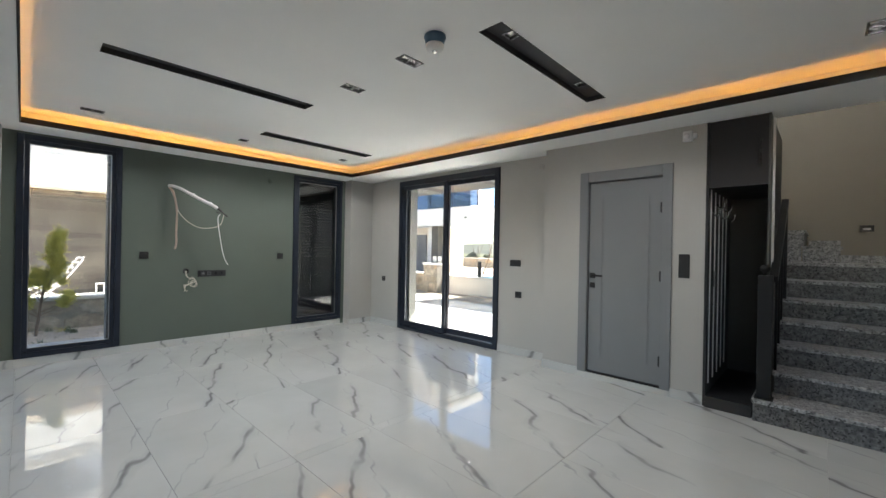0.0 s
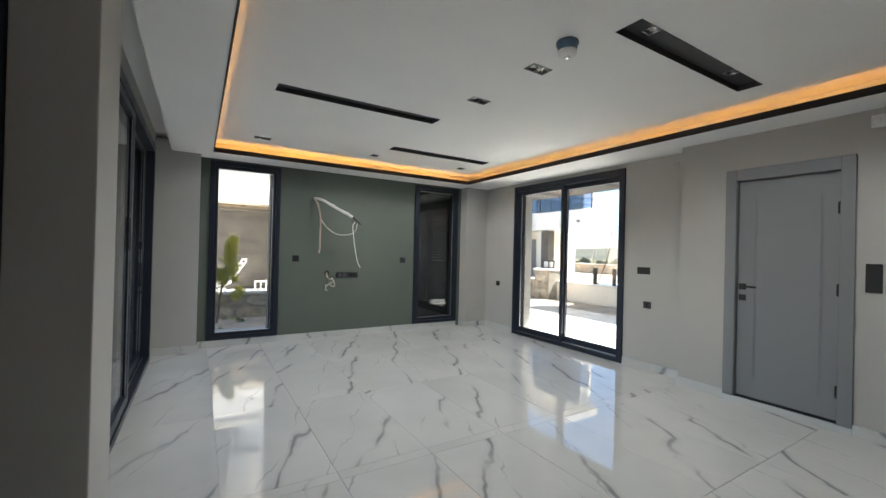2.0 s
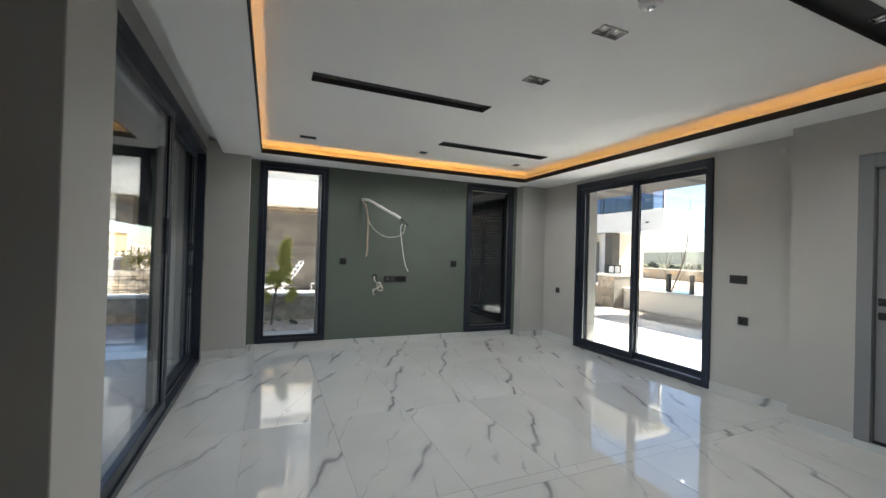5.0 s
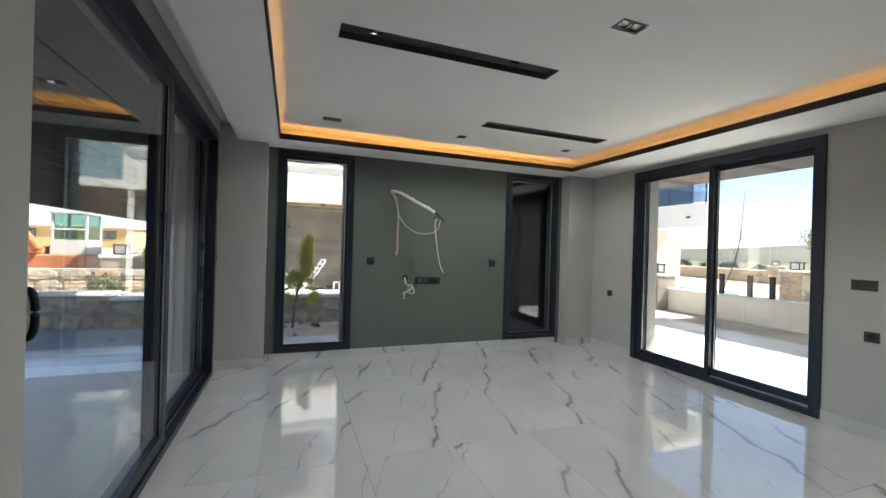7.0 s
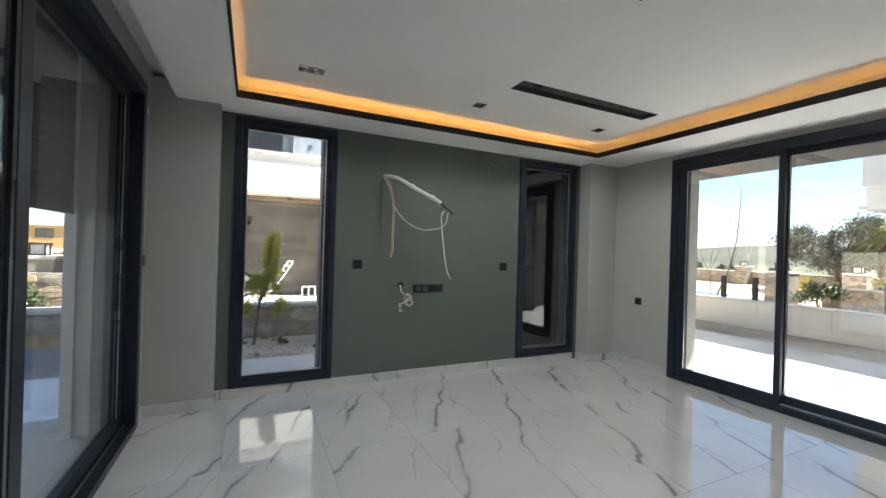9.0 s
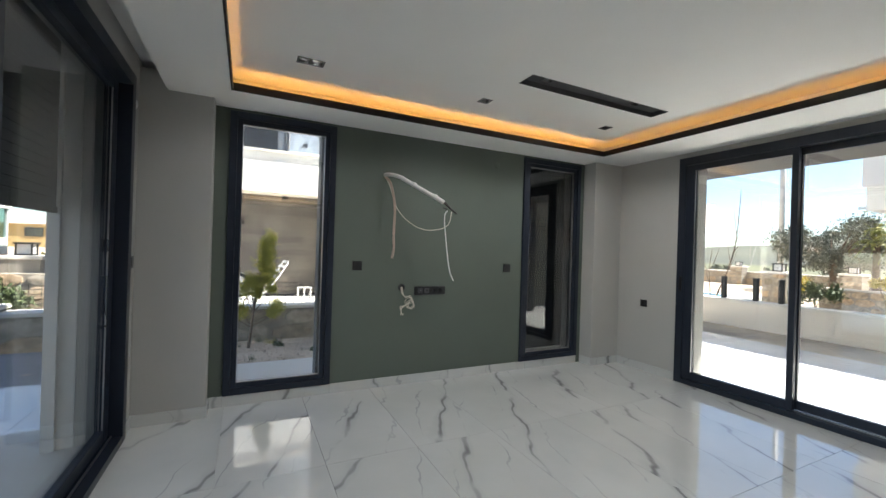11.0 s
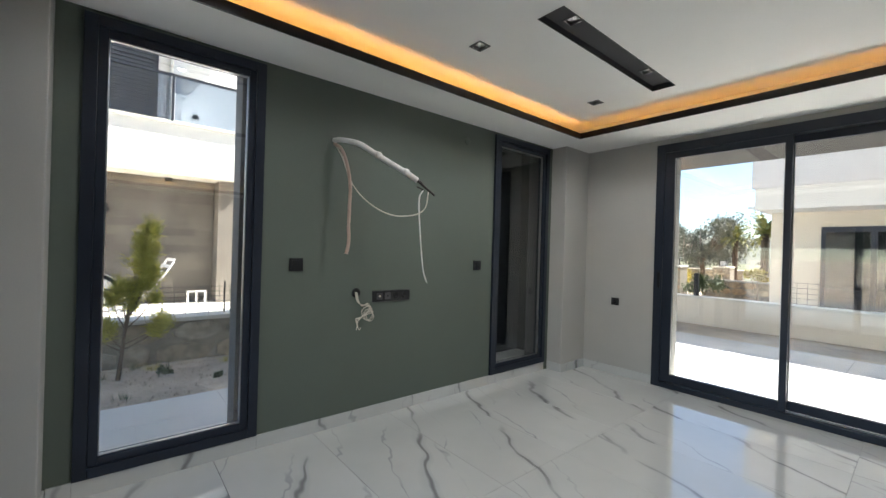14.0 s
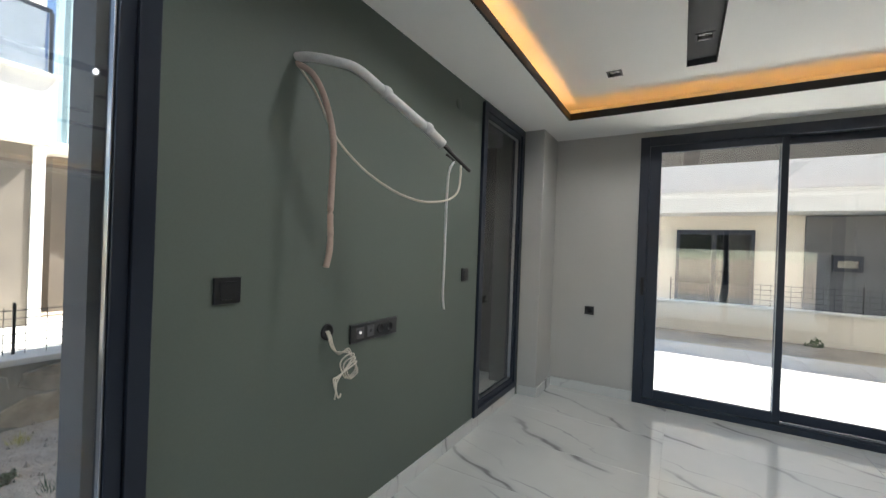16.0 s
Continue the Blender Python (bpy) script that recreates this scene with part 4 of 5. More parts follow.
T = 0.012
skirting([
    (WEST + 0.0005, WEST + T, 0.2245, W1[0] - 0.0005, 0, SKIRT), (WEST + 0.0005, WEST + T, W1[0], W1[1], 0, W1[2] - 0.001),
    (WEST + 0.0005, WEST + T, W1[1] + 0.0005, 2.40, 0, SKIRT), (WEST + 0.0005, WEST + T, 2.4015, W2[0] - 0.0005, 0, SKIRT), (WEST + 0.0005, WEST + T, W2[0], W2[1], 0, W2[2] - 0.001),
    (PIER + 0.0005, PIER + T, 4.233, NORTH - T, 0, SKIRT), (PIER + 0.0005, PIER + T, SOUTH + T, 0.224, 0, SKIRT),
    (WEST + T, PIER, 0.2125, 0.224, 0, SKIRT), (WEST + T, PIER, 4.233, 4.2445, 0, SKIRT),
    (PIER, DN[0] - 0.0005, NORTH - T, NORTH - 0.0005, 0, SKIRT), (DN[1] + 0.0005, JOG_X - T, NORTH - T, NORTH - 0.0005, 0, SKIRT),
    (JOG_X - T, JOG_X - 0.0005, JOG - T, NORTH - T, 0, SKIRT), (JOG_X, -1.9605, JOG - T, JOG - 0.0005, 0, SKIRT), (-1.96, -1.078, JOG - T, JOG - 0.0005, 0, 0.055), (-1.0775, NICHE_X - 0.001, JOG - T, JOG - 0.0005, 0, SKIRT),
    (PIER, DS[0] - 0.0005, SOUTH + 0.0005, SOUTH + T, 0, SKIRT)])

# ---- outdoors: paving next to the house ----
structure("patio_north", boxes((-12.0, 4.0, NORTH + 0.281, 8.10, -0.12, -0.022)), PATIO, "bright white tiled patio in the sun", "patio")
structure("sand_strip", boxes((-12.0, 4.0, 8.101, 9.55, -0.12, -0.055)), surface("packed_sand", (0.40, 0.33, 0.25), 0.95, vary=0.3, big=1.1, fine=16, relief=0.7, depth=0.03), "packed sandy strip at the foot of the low wall", "ground")
structure("paving_north", boxes((-9.3, 8.0, 9.861, 12.9, -0.12, -0.05)), CAPSTONE, "pale stone paving beyond the low wall", "paving")
structure("path_west", boxes((-7.46, WEST - 0.251, -0.49, NORTH + 0.28, -0.12, -0.022)), PATIO, "white tiled path along the house", "path")
structure("terrace_south", boxes((-7.30, -2.05, -1.47, SOUTH - 0.251, -0.12, -0.022)), PATIO, "white tiled terrace in the shade", "terrace")
structure("paving_southwest", boxes((-9.1, -7.301, -9.0, -0.491, -0.12, -0.06), (-7.3005, 3.0, -9.0, -1.471, -0.12, -0.06)), PAVING, "rough grey paving beside the terrace", "paving")

# own building above: balcony over the patio, roof over the terrace
own = thing("own_facade", label="white rendered upper storey with deep balcony over the patio", category="facade", kind="structure")
part("balcony_slab", boxes((-7.2, WELL_X - 0.201, NORTH + 0.281, 6.56, 2.52, 2.85)), WHITE_RENDER, own)
# taupe darkened here: the underside's shade against patio bounce is in the colour
part("balcony_soffit", boxes((-7.2, WELL_X - 0.201, NORTH + 0.281, 6.56, 2.50, 2.5195)), surface("darkened_taupe_soffit", (0.062, 0.055, 0.050), 0.8, vary=0.1), own, "taupe soffit with its shade put into the colour")
part("upper_storey", boxes((WEST - 0.25, EAST + 0.2, SOUTH - 0.25, NORTH + 0.28, TOP + 0.151, 7.75)), WHITE_RENDER, own)
# unseen slab added to keep the west bed and garden wall in shade
part("shade_slab", boxes((-7.65, WELL_X - 0.201, NORTH + 0.281, 8.60, 7.5, 7.75), (-7.65, WEST - 0.251, -0.6, NORTH + 0.2805, 7.5, 7.75)), WHITE_RENDER, own)
part("terrace_balcony", boxes((-7.3, -0.8, -1.05, SOUTH - 0.251, 2.62, 2.95)), surface("charcoal_soffit", (0.12, 0.12, 0.125), 0.8, vary=0.08), own, "charcoal balcony slab over the terrace")
part("wing_wall", boxes((-6.00, -5.77, -0.60, SOUTH - 0.2515, -0.02, 2.619)), WHITE_RENDER, own)
part("outer_lamp", boxes((-4.60, -4.38, 5.35, 5.50, 2.46, 2.499), bevel=0.004), BLACK, own, "small black lamp under the balcony")

# black box added behind the narrow window, in place of the dark there
DARK_BACKING = surface("black_backing", (0.014, 0.015, 0.016), 0.8, vary=0.2, big=1.2, fine=40)
blind = thing("dark_backing_box", label="added black box that keeps the view behind the narrow window dark", category="recess")
part("back_panel", boxes((-6.99, -6.95, 3.0, 4.75, -0.12, 2.7)), DARK_BACKING, blind)
part("side_panel", boxes((-6.9495, WEST - 0.2515, 3.0, 3.04, -0.12, 2.7)), DARK_BACKING, blind)
part("side_panel", boxes((-6.9495, WEST - 0.2515, 4.71, 4.75, -0.12, 2.7)), DARK_BACKING, blind)
part("top_panel", boxes((-6.99, WEST - 0.2515, 3.0, 4.75, 2.7005, 2.74)), DARK_BACKING, blind)

# half-lowered shutter outside the terrace door
rol = thing("roller_shutter", label="charcoal roller shutter half lowered outside the terrace door", category="shutter")
for k in range(19):
    z = 1.545 + 0.056 * k
    part("slat", boxes((-5.735, -2.45, -0.632, -0.618, z, z + 0.0545), bevel=0.003), SHUTTER_GREY, rol)
part("bottom_bar", boxes((-5.735, -2.45, -0.640, -0.610, 1.505, 1.5445), bevel=0.004), SHUTTER_GREY, rol)
part("guide_rail", boxes((-5.80, -5.74, -0.665, -0.6005, -0.0215, 2.6)), WHITE_RENDER, rol, "white side rail")
part("guide_rail", boxes((-2.445, -2.385, -0.665, -0.6005, -0.0215, 2.6)), WHITE_RENDER, rol, "white side rail")

# ---- rubble walls ----
STONES = []
for s in range(7):
    rs = random.Random(40 + s)
    bm = bmesh.new()
    n = 8
    rim = []
    for i in range(n):
        a = 2 * math.pi * (i + 0.5) / n + rs.uniform(-0.12, 0.12)
        k = 0.5 / max(abs(math.cos(a)), abs(math.sin(a))) * rs.uniform(0.90, 1.0)
        rim.append((k * math.cos(a), k * math.sin(a)))
    back = [bm.verts.new((a, 0.0, b)) for a, b in rim]
    mid = [bm.verts.new((a, -0.7, b)) for a, b in rim]
    front = [bm.verts.new((a * 0.96, -1.0 + rs.uniform(-0.15, 0.1), b * 0.96)) for a, b in rim]
    for lo, hi in ((back, mid), (mid, front)):
        for i in range(n):
            bm.faces.new((lo[i], lo[(i + 1) % n], hi[(i + 1) % n], hi[i]))
    bm.faces.new(front)
    STONES.append(mesh_of("stone", bm, STONE))


def stone_wall(name, label, p0, p1, z0, h, face, seed, size=0.26, cap=0.05, thick=0.3, cap_mat=None):
    """A mortared rubble wall from p0 to p1 with stones set in its face (-1 or +1: side of the line)."""
    rs = random.Random(seed)
    a, b = Vector((*p0, 0)), Vector((*p1, 0))
    run = (b - a).length
    ang = math.degrees(math.atan2(b.y - a.y, b.x - a.x))
    ob = thing(name, label=label, category="stone wall", at=pose(a.x, a.y, z0, 0, 0, ang))
    part("core", boxes((0, run, -thick / 2, thick / 2, 0, h)), MORTAR, ob)
    if cap:
        part("capstone", boxes((-0.02, run + 0.02, -thick / 2 - 0.04, thick / 2 + 0.04, h + 0.0005, h + cap), bevel=0.01), cap_mat or CAPSTONE, ob, "pale flat capping")
    z = 0.0
    while z < h - 0.06:
        rh = min(rs.uniform(0.65, 1.1) * size, h - z)
        x = rs.uniform(-0.5, 0) * size
        while x < run - 0.05:
            w = rs.uniform(0.8, 2.0) * size
            st = new("stone", STONES[rs.randrange(7)])
            st.parent = ob
            st.matrix_basis = pose(min(max(x + w / 2, w / 2), run - w / 2), face * thick / 2, z + rh / 2, 0, 0, 0 if face < 0 else 180) @ Matrix.Diagonal((w * 0.96, rs.uniform(0.014, 0.034), rh * 0.96, 1))
            x += w
        z += rh
    return ob


stone_wall("garden_wall", "low mortared stone wall with pale capping beside the garden", (-9.15, 4.5), (-9.15, -2.2), -0.13, 0.50, 1, 3, 0.34)
stone_wall("terrace_wall", "rough stone retaining wall with pale capping by the paving", (-9.15, -2.2), (-9.15, -12.5), -0.13, 0.58, 1, 4, 0.44)
stone_wall("boundary_wall", "sunlit rubble stone wall behind the paving", (-12.5, -1.35), (-12.5, -14.0), -0.13, 0.80, 1, 5, 0.34, 0)

# ---- mesh fence on the garden wall ----


def mesh_fence(label, p0, p1, z0, h, step=0.12, rows=6):
    a, b = Vector((*p0, z0)), Vector((*p1, z0))
    run = (b - a).length
    way = (b - a) / run
    ob = thing("mesh_fence", label=label, category="fence")
    bm = bmesh.new()
    for k in range(int(run / step) + 1):
        p = a + way * (k * step)
        cyl(bm, p, p + Vector((0, 0, h)), 0.003, n=4)
    tagged(part("vertical_wires", bm, BLACK, ob), kind="stuff")
    for k in range(rows):
        bm = bmesh.new()
        z = Vector((0, 0, 0.03 + (h - 0.06) * k / (rows - 1)))
        cyl(bm, a + z, b + z, 0.0035, n=4)
        part("wire", bm, BLACK, ob)
    n = max(2, int(run / 2.4) + 1)
    for k in range(n):
        p = a + way * (run * k / (n - 1))
        part("post", boxes((p.x - 0.009, p.x + 0.009, p.y - 0.009, p.y + 0.009, z0, z0 + h + 0.03)), BLACK, ob)
    return ob


mesh_fence("dark wire mesh fence on the garden wall", (-9.15, 4.4), (-9.15, -6.9), 0.42, 0.36)

# ---- houses ----


def window_unit(parent, face, at, w, h, panes=2, shutter=False):
    """A framed window set on a facade. face: the axis it looks along (+x or -y)."""
    x, y, z = at
    turn = {"-y": 0, "+x": 90, "+y": 180}[face]
    m = pose(x, y, z, 0, 0, turn) @ Matrix.Translation((0, -0.075, 0))

    def put(name, bm, mat, par, label=""):
        bm.transform(m)
        return part(name, bm, mat, par, label)
    # flat near-black sheet: the darkness of the room behind is put into its colour
    win = put("window", boxes((-w / 2, w / 2, 0.06, 0.07, 0, h)), surface("unlit_room_sheet", (0.03, 0.035, 0.04), 0.5), parent)
    put("frame", boxes((-w / 2, -w / 2 + 0.08, -0.01, 0.059, 0, h), (w / 2 - 0.08, w / 2, -0.01, 0.059, 0, h), (-w / 2 + 0.08, w / 2 - 0.08, -0.01, 0.059, 0, 0.08), (-w / 2 + 0.08, w / 2 - 0.08, -0.01, 0.059, h - 0.12, h),
                       *[(-w / 2 + w * k / panes - 0.05, -w / 2 + w * k / panes + 0.05, -0.005, 0.059, 0.08, h - 0.12) for k in range(1, panes)]), FRAME, win)
    if shutter:
        bm = bmesh.new()
        for k in range(int((h - 0.2) / 0.08)):
            box(bm, -w / 2 + 0.08, w / 2 - 0.08, 0.012, 0.04, 0.085 + 0.08 * k, 0.137 + 0.08 * k)
        put("roller_shutter", bm, SHUTTER, win, "closed blue-grey roller shutter")
    else:
        put("pane", boxes((-w / 2 + 0.08, w / 2 - 0.08, 0.025, 0.031, 0.08, h - 0.12)), GLASS_HOUSE, win, "reflecting glass")
    return win


def glass_rail(parent, p0, p1, z0, h=0.75, bays=3, sheet=None):
    a, b = Vector((*p0, 0)), Vector((*p1, 0))
    ang = math.degrees(math.atan2(b.y - a.y, b.x - a.x))
    run = (b - a).length
    m = pose(a.x, a.y, z0, 0, 0, ang)
    bm = boxes((0, run, -0.02, 0.02, h, h + 0.045))
    bm.transform(m)
    rail = part("balcony_rail", bm, FRAME, parent, "dark top rail over glass panels")
    for k in range(bays):
        bm = boxes((run * k / bays + 0.03, run * (k + 1) / bays - 0.03, -0.006, 0.006, 0.03, h - 0.001))
        bm.transform(m)
        part("glass_panel", bm, sheet or GLASS_BLUE, rail)
    for k in range(bays + 1):
        bm = boxes((run * k / bays - 0.02, run * k / bays + 0.02, -0.02, 0.02, 0, h - 0.001))
        bm.transform(m)
        part("post", bm, FRAME, rail)


# house to the west: clad ground floor, white balcony band, shuttered upper floor
hw = thing("house", label="neighbouring white house with stone-clad ground floor and glass balcony", category="house")
WX = -12.5
part("terrace", boxes((WX, -9.31, -1.3, 4.3, -0.13, 0.150)), CAPSTONE, hw, "pale raised terrace")
part("wall", boxes((-19.0, WX, -1.2, 2.0, -0.13, 2.475)), MORTAR, hw, "grey wall behind the cladding")
part("column", boxes((WX - 0.5, WX + 0.42, 2.01, 2.33, 0.1505, 2.475)), CLADDING, hw)
part("corner_pillar", boxes((WX - 0.5, WX + 0.44, 2.335, 2.46, 0.1505, 2.475)), WHITE_RENDER, hw)
part("balcony_band", boxes((-19.0, WX + 0.55, -1.3, 2.52, 2.500, 3.37)), WHITE_RENDER, hw, "white rendered band")
part("band_soffit", boxes((WX, WX + 0.52, -1.3, 2.50, 2.476, 2.4995)), CREAM_RENDER, hw)
part("band_coping", boxes((WX + 0.44, WX + 0.60, -1.3, 2.55, 3.3705, 3.41), bevel=0.006), CAPSTONE, hw)
part("upper_wall", boxes((-19.0, WX - 0.9, -1.2, 2.75, 3.371, 6.2)), WHITE_RENDER, hw)
part("roof", boxes((-19.3, WX + 0.2, -1.4, 2.95, 6.201, 6.45)), WHITE_RENDER, hw)
glass_rail(hw, (WX + 0.52, -1.2), (WX + 0.52, 2.45), 3.411, 0.80, 3, GLASS_SMOKE)
window_unit(hw, "+x", (WX - 0.89, -0.20, 3.38), 2.6, 2.4, 1, True)
part("blade_wall", boxes((WX - 0.9, WX - 0.25, 1.30, 1.46, 3.371, 6.2)), WHITE_RENDER, hw)
part("door_reveal", boxes((WX - 0.899, WX - 0.80, 1.10, 1.24, 3.371, 5.9)), WHITE_RENDER, hw)
for yy, zz in ((0.36, 1.78), (1.24, 2.40)):
    part("wall_lamp", boxes((WX + 0.02, WX + 0.10, yy - 0.06, yy + 0.06, zz, zz + 0.075), bevel=0.004), BLACK, hw, "small black wall lamp")
part("balcony_socket", boxes((WX - 0.898, WX - 0.86, 1.72, 1.82, 3.9, 3.98)), BLACK, hw)
rs = random.Random(90)
z = 0.155
while z < 2.46:
    y = -1.2 - rs.uniform(0, 0.5)
    h = min(0.155, 2.474 - z)
    while y < 1.99:
        w = rs.uniform(0.45, 1.0)
        y0, y1 = max(y, -1.2), min(y + w, 2.0)
        if y1 - y0 > 0.03:
            slab = part("stone_slab", boxes((WX + 0.0005, WX + rs.uniform(0.008, 0.020), y0 + 0.002, y1 - 0.002, z + 0.0015, z + h - 0.0015)), CLADDING, hw)
        y += w
    z += h

# further west: blue corrugated house wing
hf = thing("house", label="far house with blue-grey corrugated cladding", category="house")
bm = bmesh.new()
box(bm, -22, -15, 3.3, 9.0, -0.13, 3.0)
part("wall", bm, CLADDING, hf)
bm = bmesh.new()
for k in range(72):
    box(bm, -15.1, -14.9 - 0.03 * (k % 2), 3.3 + 0.08 * k, 3.3795 + 0.08 * k, 3.0, 7.5)
part("corrugated_cladding", bm, corrugated(), hf, "blue-grey ribbed metal")
part("floor_band", boxes((-22, -14.6, 3.2, 9.2, 2.8, 2.999)), WHITE_RENDER, hf)
window_unit(hf, "+x", (-14.99, 4.2, 1.3), 0.9, 0.6, 1)
window_unit(hf, "+x", (-14.99, 6.2, 0.2), 1.6, 2.1, 2)

# house to the north
hn = thing("house", label="neighbouring white house with dark clad bay and balcony band", category="house")
part("wall", boxes((-5.88, -2.37, 13.0, 22.0, -0.13, 2.42)), CREAM_RENDER, hn, "pale cream render in the shade")
part("clad_wall", boxes((-2.369, 8.0, 12.92, 22.0, -0.13, 2.40)), CLADDING_DARK, hn, "charcoal stone cladding")
part("balcony_band", boxes((-6.0, 8.2, 12.0, 22.0, 2.421, 2.92)), WHITE_RENDER, hn, "white balcony band")
part("upper_wall", boxes((-4.9, 8.0, 13.2, 22.0, 2.921, 6.0)), WHITE_RENDER, hn)
part("upper_fascia", boxes((-6.06, 8.1, 11.96, 12.08, 2.921, 3.95), (-6.06, -5.94, 12.0801, 14.0, 2.921, 3.95)), surface("pale_grey_render", (0.62, 0.62, 0.64), 0.85, vary=0.04), hn, "pale grey balcony parapet")
part("roof", boxes((-6.2, 8.4, 11.62, 22.3, 6.001, 6.25)), WHITE_RENDER, hn)
window_unit(hn, "-y", (-4.13, 12.99, 0.12), 1.66, 1.94, 2)
window_unit(hn, "-y", (-1.66, 12.91, 1.14), 0.5, 0.36, 1)
window_unit(hn, "-y", (-2.0, 13.19, 3.3), 2.4, 2.1, 2)
part("spout", boxes((-6.14, -6.001, 12.06, 12.14, 2.46, 2.52)), STEEL, hn)

# house to the north-west
ha = thing("house", label="white neighbouring house with blue balcony glass and wide band", category="house")
part("wall", boxes((-24.0, -14.35, 15.2, 17.0, -0.13, 2.42)), CREAM_RENDER, ha)
part("column", boxes((-14.50, -14.12, 14.45, 14.8, -0.13, 2.42)), WHITE_RENDER, ha)
part("column", boxes((-14.11, -13.66, 14.3, 14.7, -0.13, 2.42)), CLADDING, ha)
part("balcony_band", boxes((-24.0, -11.05, 14.1, 15.6, 2.421, 3.25)), WHITE_RENDER, ha, "white balcony band")
part("upper_wall", boxes((-24.0, -13.2, 15.6, 17.0, 3.251, 6.3)), WHITE_RENDER, ha)
part("roof", boxes((-24.3, -13.0, 14.6, 17.3, 6.301, 6.6)), WHITE_RENDER, ha)
glass_rail(ha, (-20.0, 14.15), (-11.12, 14.15), 3.251, 0.95, 6, GLASS_SKY)
part("house_door", boxes((-16.25, -15.35, 15.13, 15.19, -0.12, 2.05), bevel=0.005), DOOR_GREY, ha, "plain grey house door")
window_unit(ha, "-y", (-14.2, 15.59, 3.45), 3.0, 2.3, 3)
window_unit(ha, "-y", (-17.5, 15.19, 0.0), 1.8, 2.2, 2)
part("wall_camera", boxes((-11.8, -11.68, 14.03, 14.099, 2.72, 2.79)), BLACK, ha, "small dark camera")

# ---- north garden: low white wall, posts, stone walls, lanterns ----
low = thing("garden_parapet", label="low white rendered garden wall with flat coping", category="garden wall")
part("wall", boxes((-8.74, 6.0, 9.6, 9.82, -0.13, 0.45)), surface("warm_white_render", (0.86, 0.80, 0.71), 0.85, vary=0.06, big=0.6, fine=45, relief=0.3, depth=0.004), low)
part("coping", boxes((-8.74, 6.04, 9.56, 9.86, 0.4505, 0.50), bevel=0.008), CAPSTONE, low)
for px in (-7.45, -6.85, -6.42):
    ob = thing("fence_post", boxes((px - 0.04, px + 0.04, 9.67, 9.75, 0.4995, 0.96), bevel=0.004), BLACK, "short dark metal post on the garden wall", "post", "fence posts")
mesh_fence("thin dark mesh fence on the low white wall", (-5.0, 9.71), (5.9, 9.71), 0.4995, 0.42, 0.14, 5)


def lantern(x, y, z):
    ob = thing("wall_lantern", label="square black garden lantern with white glass", category="lantern", group="garden lanterns", at=pose(x, y, z))
    part("base", boxes((-0.13, 0.13, -0.13, 0.13, 0, 0.03)), BLACK, ob)
    part("glass", boxes((-0.10, 0.10, -0.10, 0.10, 0.031, 0.21)), PLASTIC_WHITE, ob, "white glass body")
    for sx in (-0.115, 0.115):
        for sy in (-0.115, 0.115):
            part("corner_post", boxes((sx - 0.012, sx + 0.012, sy - 0.012, sy + 0.012, 0.0305, 0.215)), BLACK, ob)
    part("cap", boxes((-0.15, 0.15, -0.15, 0.15, 0.2155, 0.25), bevel=0.01), BLACK, ob)


def pillar_with_lantern(x, y, h, seed):
    ob = stone_wall("stone_pillar", "square rubble stone pillar with pale cap", (x - 0.3, y), (x + 0.3, y), -0.13, h, -1, seed, 0.2, 0.07, 0.6)
    ob["category"] = "pillar"
    lantern(x, y, -0.13 + h + 0.07)


stone_wall("boundary_wall", "long rubble stone wall at the far side of the garden", (-34.0, 26.4), (-9.6, 26.4), -0.13, 0.70, -1, 11, 0.42)
stone_wall("boundary_wall", "pale rubble stone wall along the lane", (-8.35, 16.5), (-5.95, 16.5), -0.13, 0.62, -1, 12, 0.22)
stone_wall("boundary_wall", "short rubble stone wall beside the patio", (-12.2, 9.7), (-9.38, 9.7), -0.13, 0.60, -1, 13, 0.3)
pillar_with_lantern(-8.84, 15.1, 1.05, 21)
pillar_with_lantern(-8.76, 20.0, 0.98, 22)
pillar_with_lantern(-15.6, 26.0, 0.98, 23)
pillar_with_lantern(-9.05, 9.55, 0.93, 24)

# pool behind the low wall
structure("pool_edge", boxes((-18.0, -9.4, 11.4, 15.5, -0.129, 0.12)), CAPSTONE, "pale raised pool surround", "pool")
structure("water_pool", boxes((-17.5, -9.9, 11.9, 15.0, 0.121, 0.126)), surface("pool_water", (0.05, 0.16, 0.24), 0.05, vary=0.1, relief=0.4, fine=6, depth=0.03), "blue pool water", "water")

structure("field_north", boxes((-300, 300, 27.0, 120, -0.129, -0.10)), surface("dry_field", (0.075, 0.085, 0.032), 0.95, vary=0.35, big=0.15, fine=3, relief=0.6, depth=0.05, tint=(0.12, 0.115, 0.055)), "dry grass field beyond the stone wall", "field")

# hills on the horizon
bm = bmesh.new()
nx, ny = 90, 14
grid = []
for j in range(ny):
    row = []
    for i in range(nx):
        x, y = -420 + 840 * i / (nx - 1), 60 + 40 * j
        h = (max(0, j - 1) / (ny - 2)) ** 1.3 * (9 + 15 * min(1.0, max(0.0, (x + 430) / 260)) + 5 * noise.noise((x / 130, y / 200, 0.3)) + 2 * noise.noise((x / 40, y / 60, 4.0)))
        row.append(bm.verts.new((x, y, -0.14 + max(0, h))))
    grid.append(row)
for j in range(ny - 1):
    for i in range(nx - 1):
        bm.faces.new((grid[j][i], grid[j][i + 1], grid[j + 1][i + 1], grid[j + 1][i]))
structure("backdrop_hills", bm, HILL, "dry rolling hills with scrub on the horizon", "hill", True)

# ---- plants ----


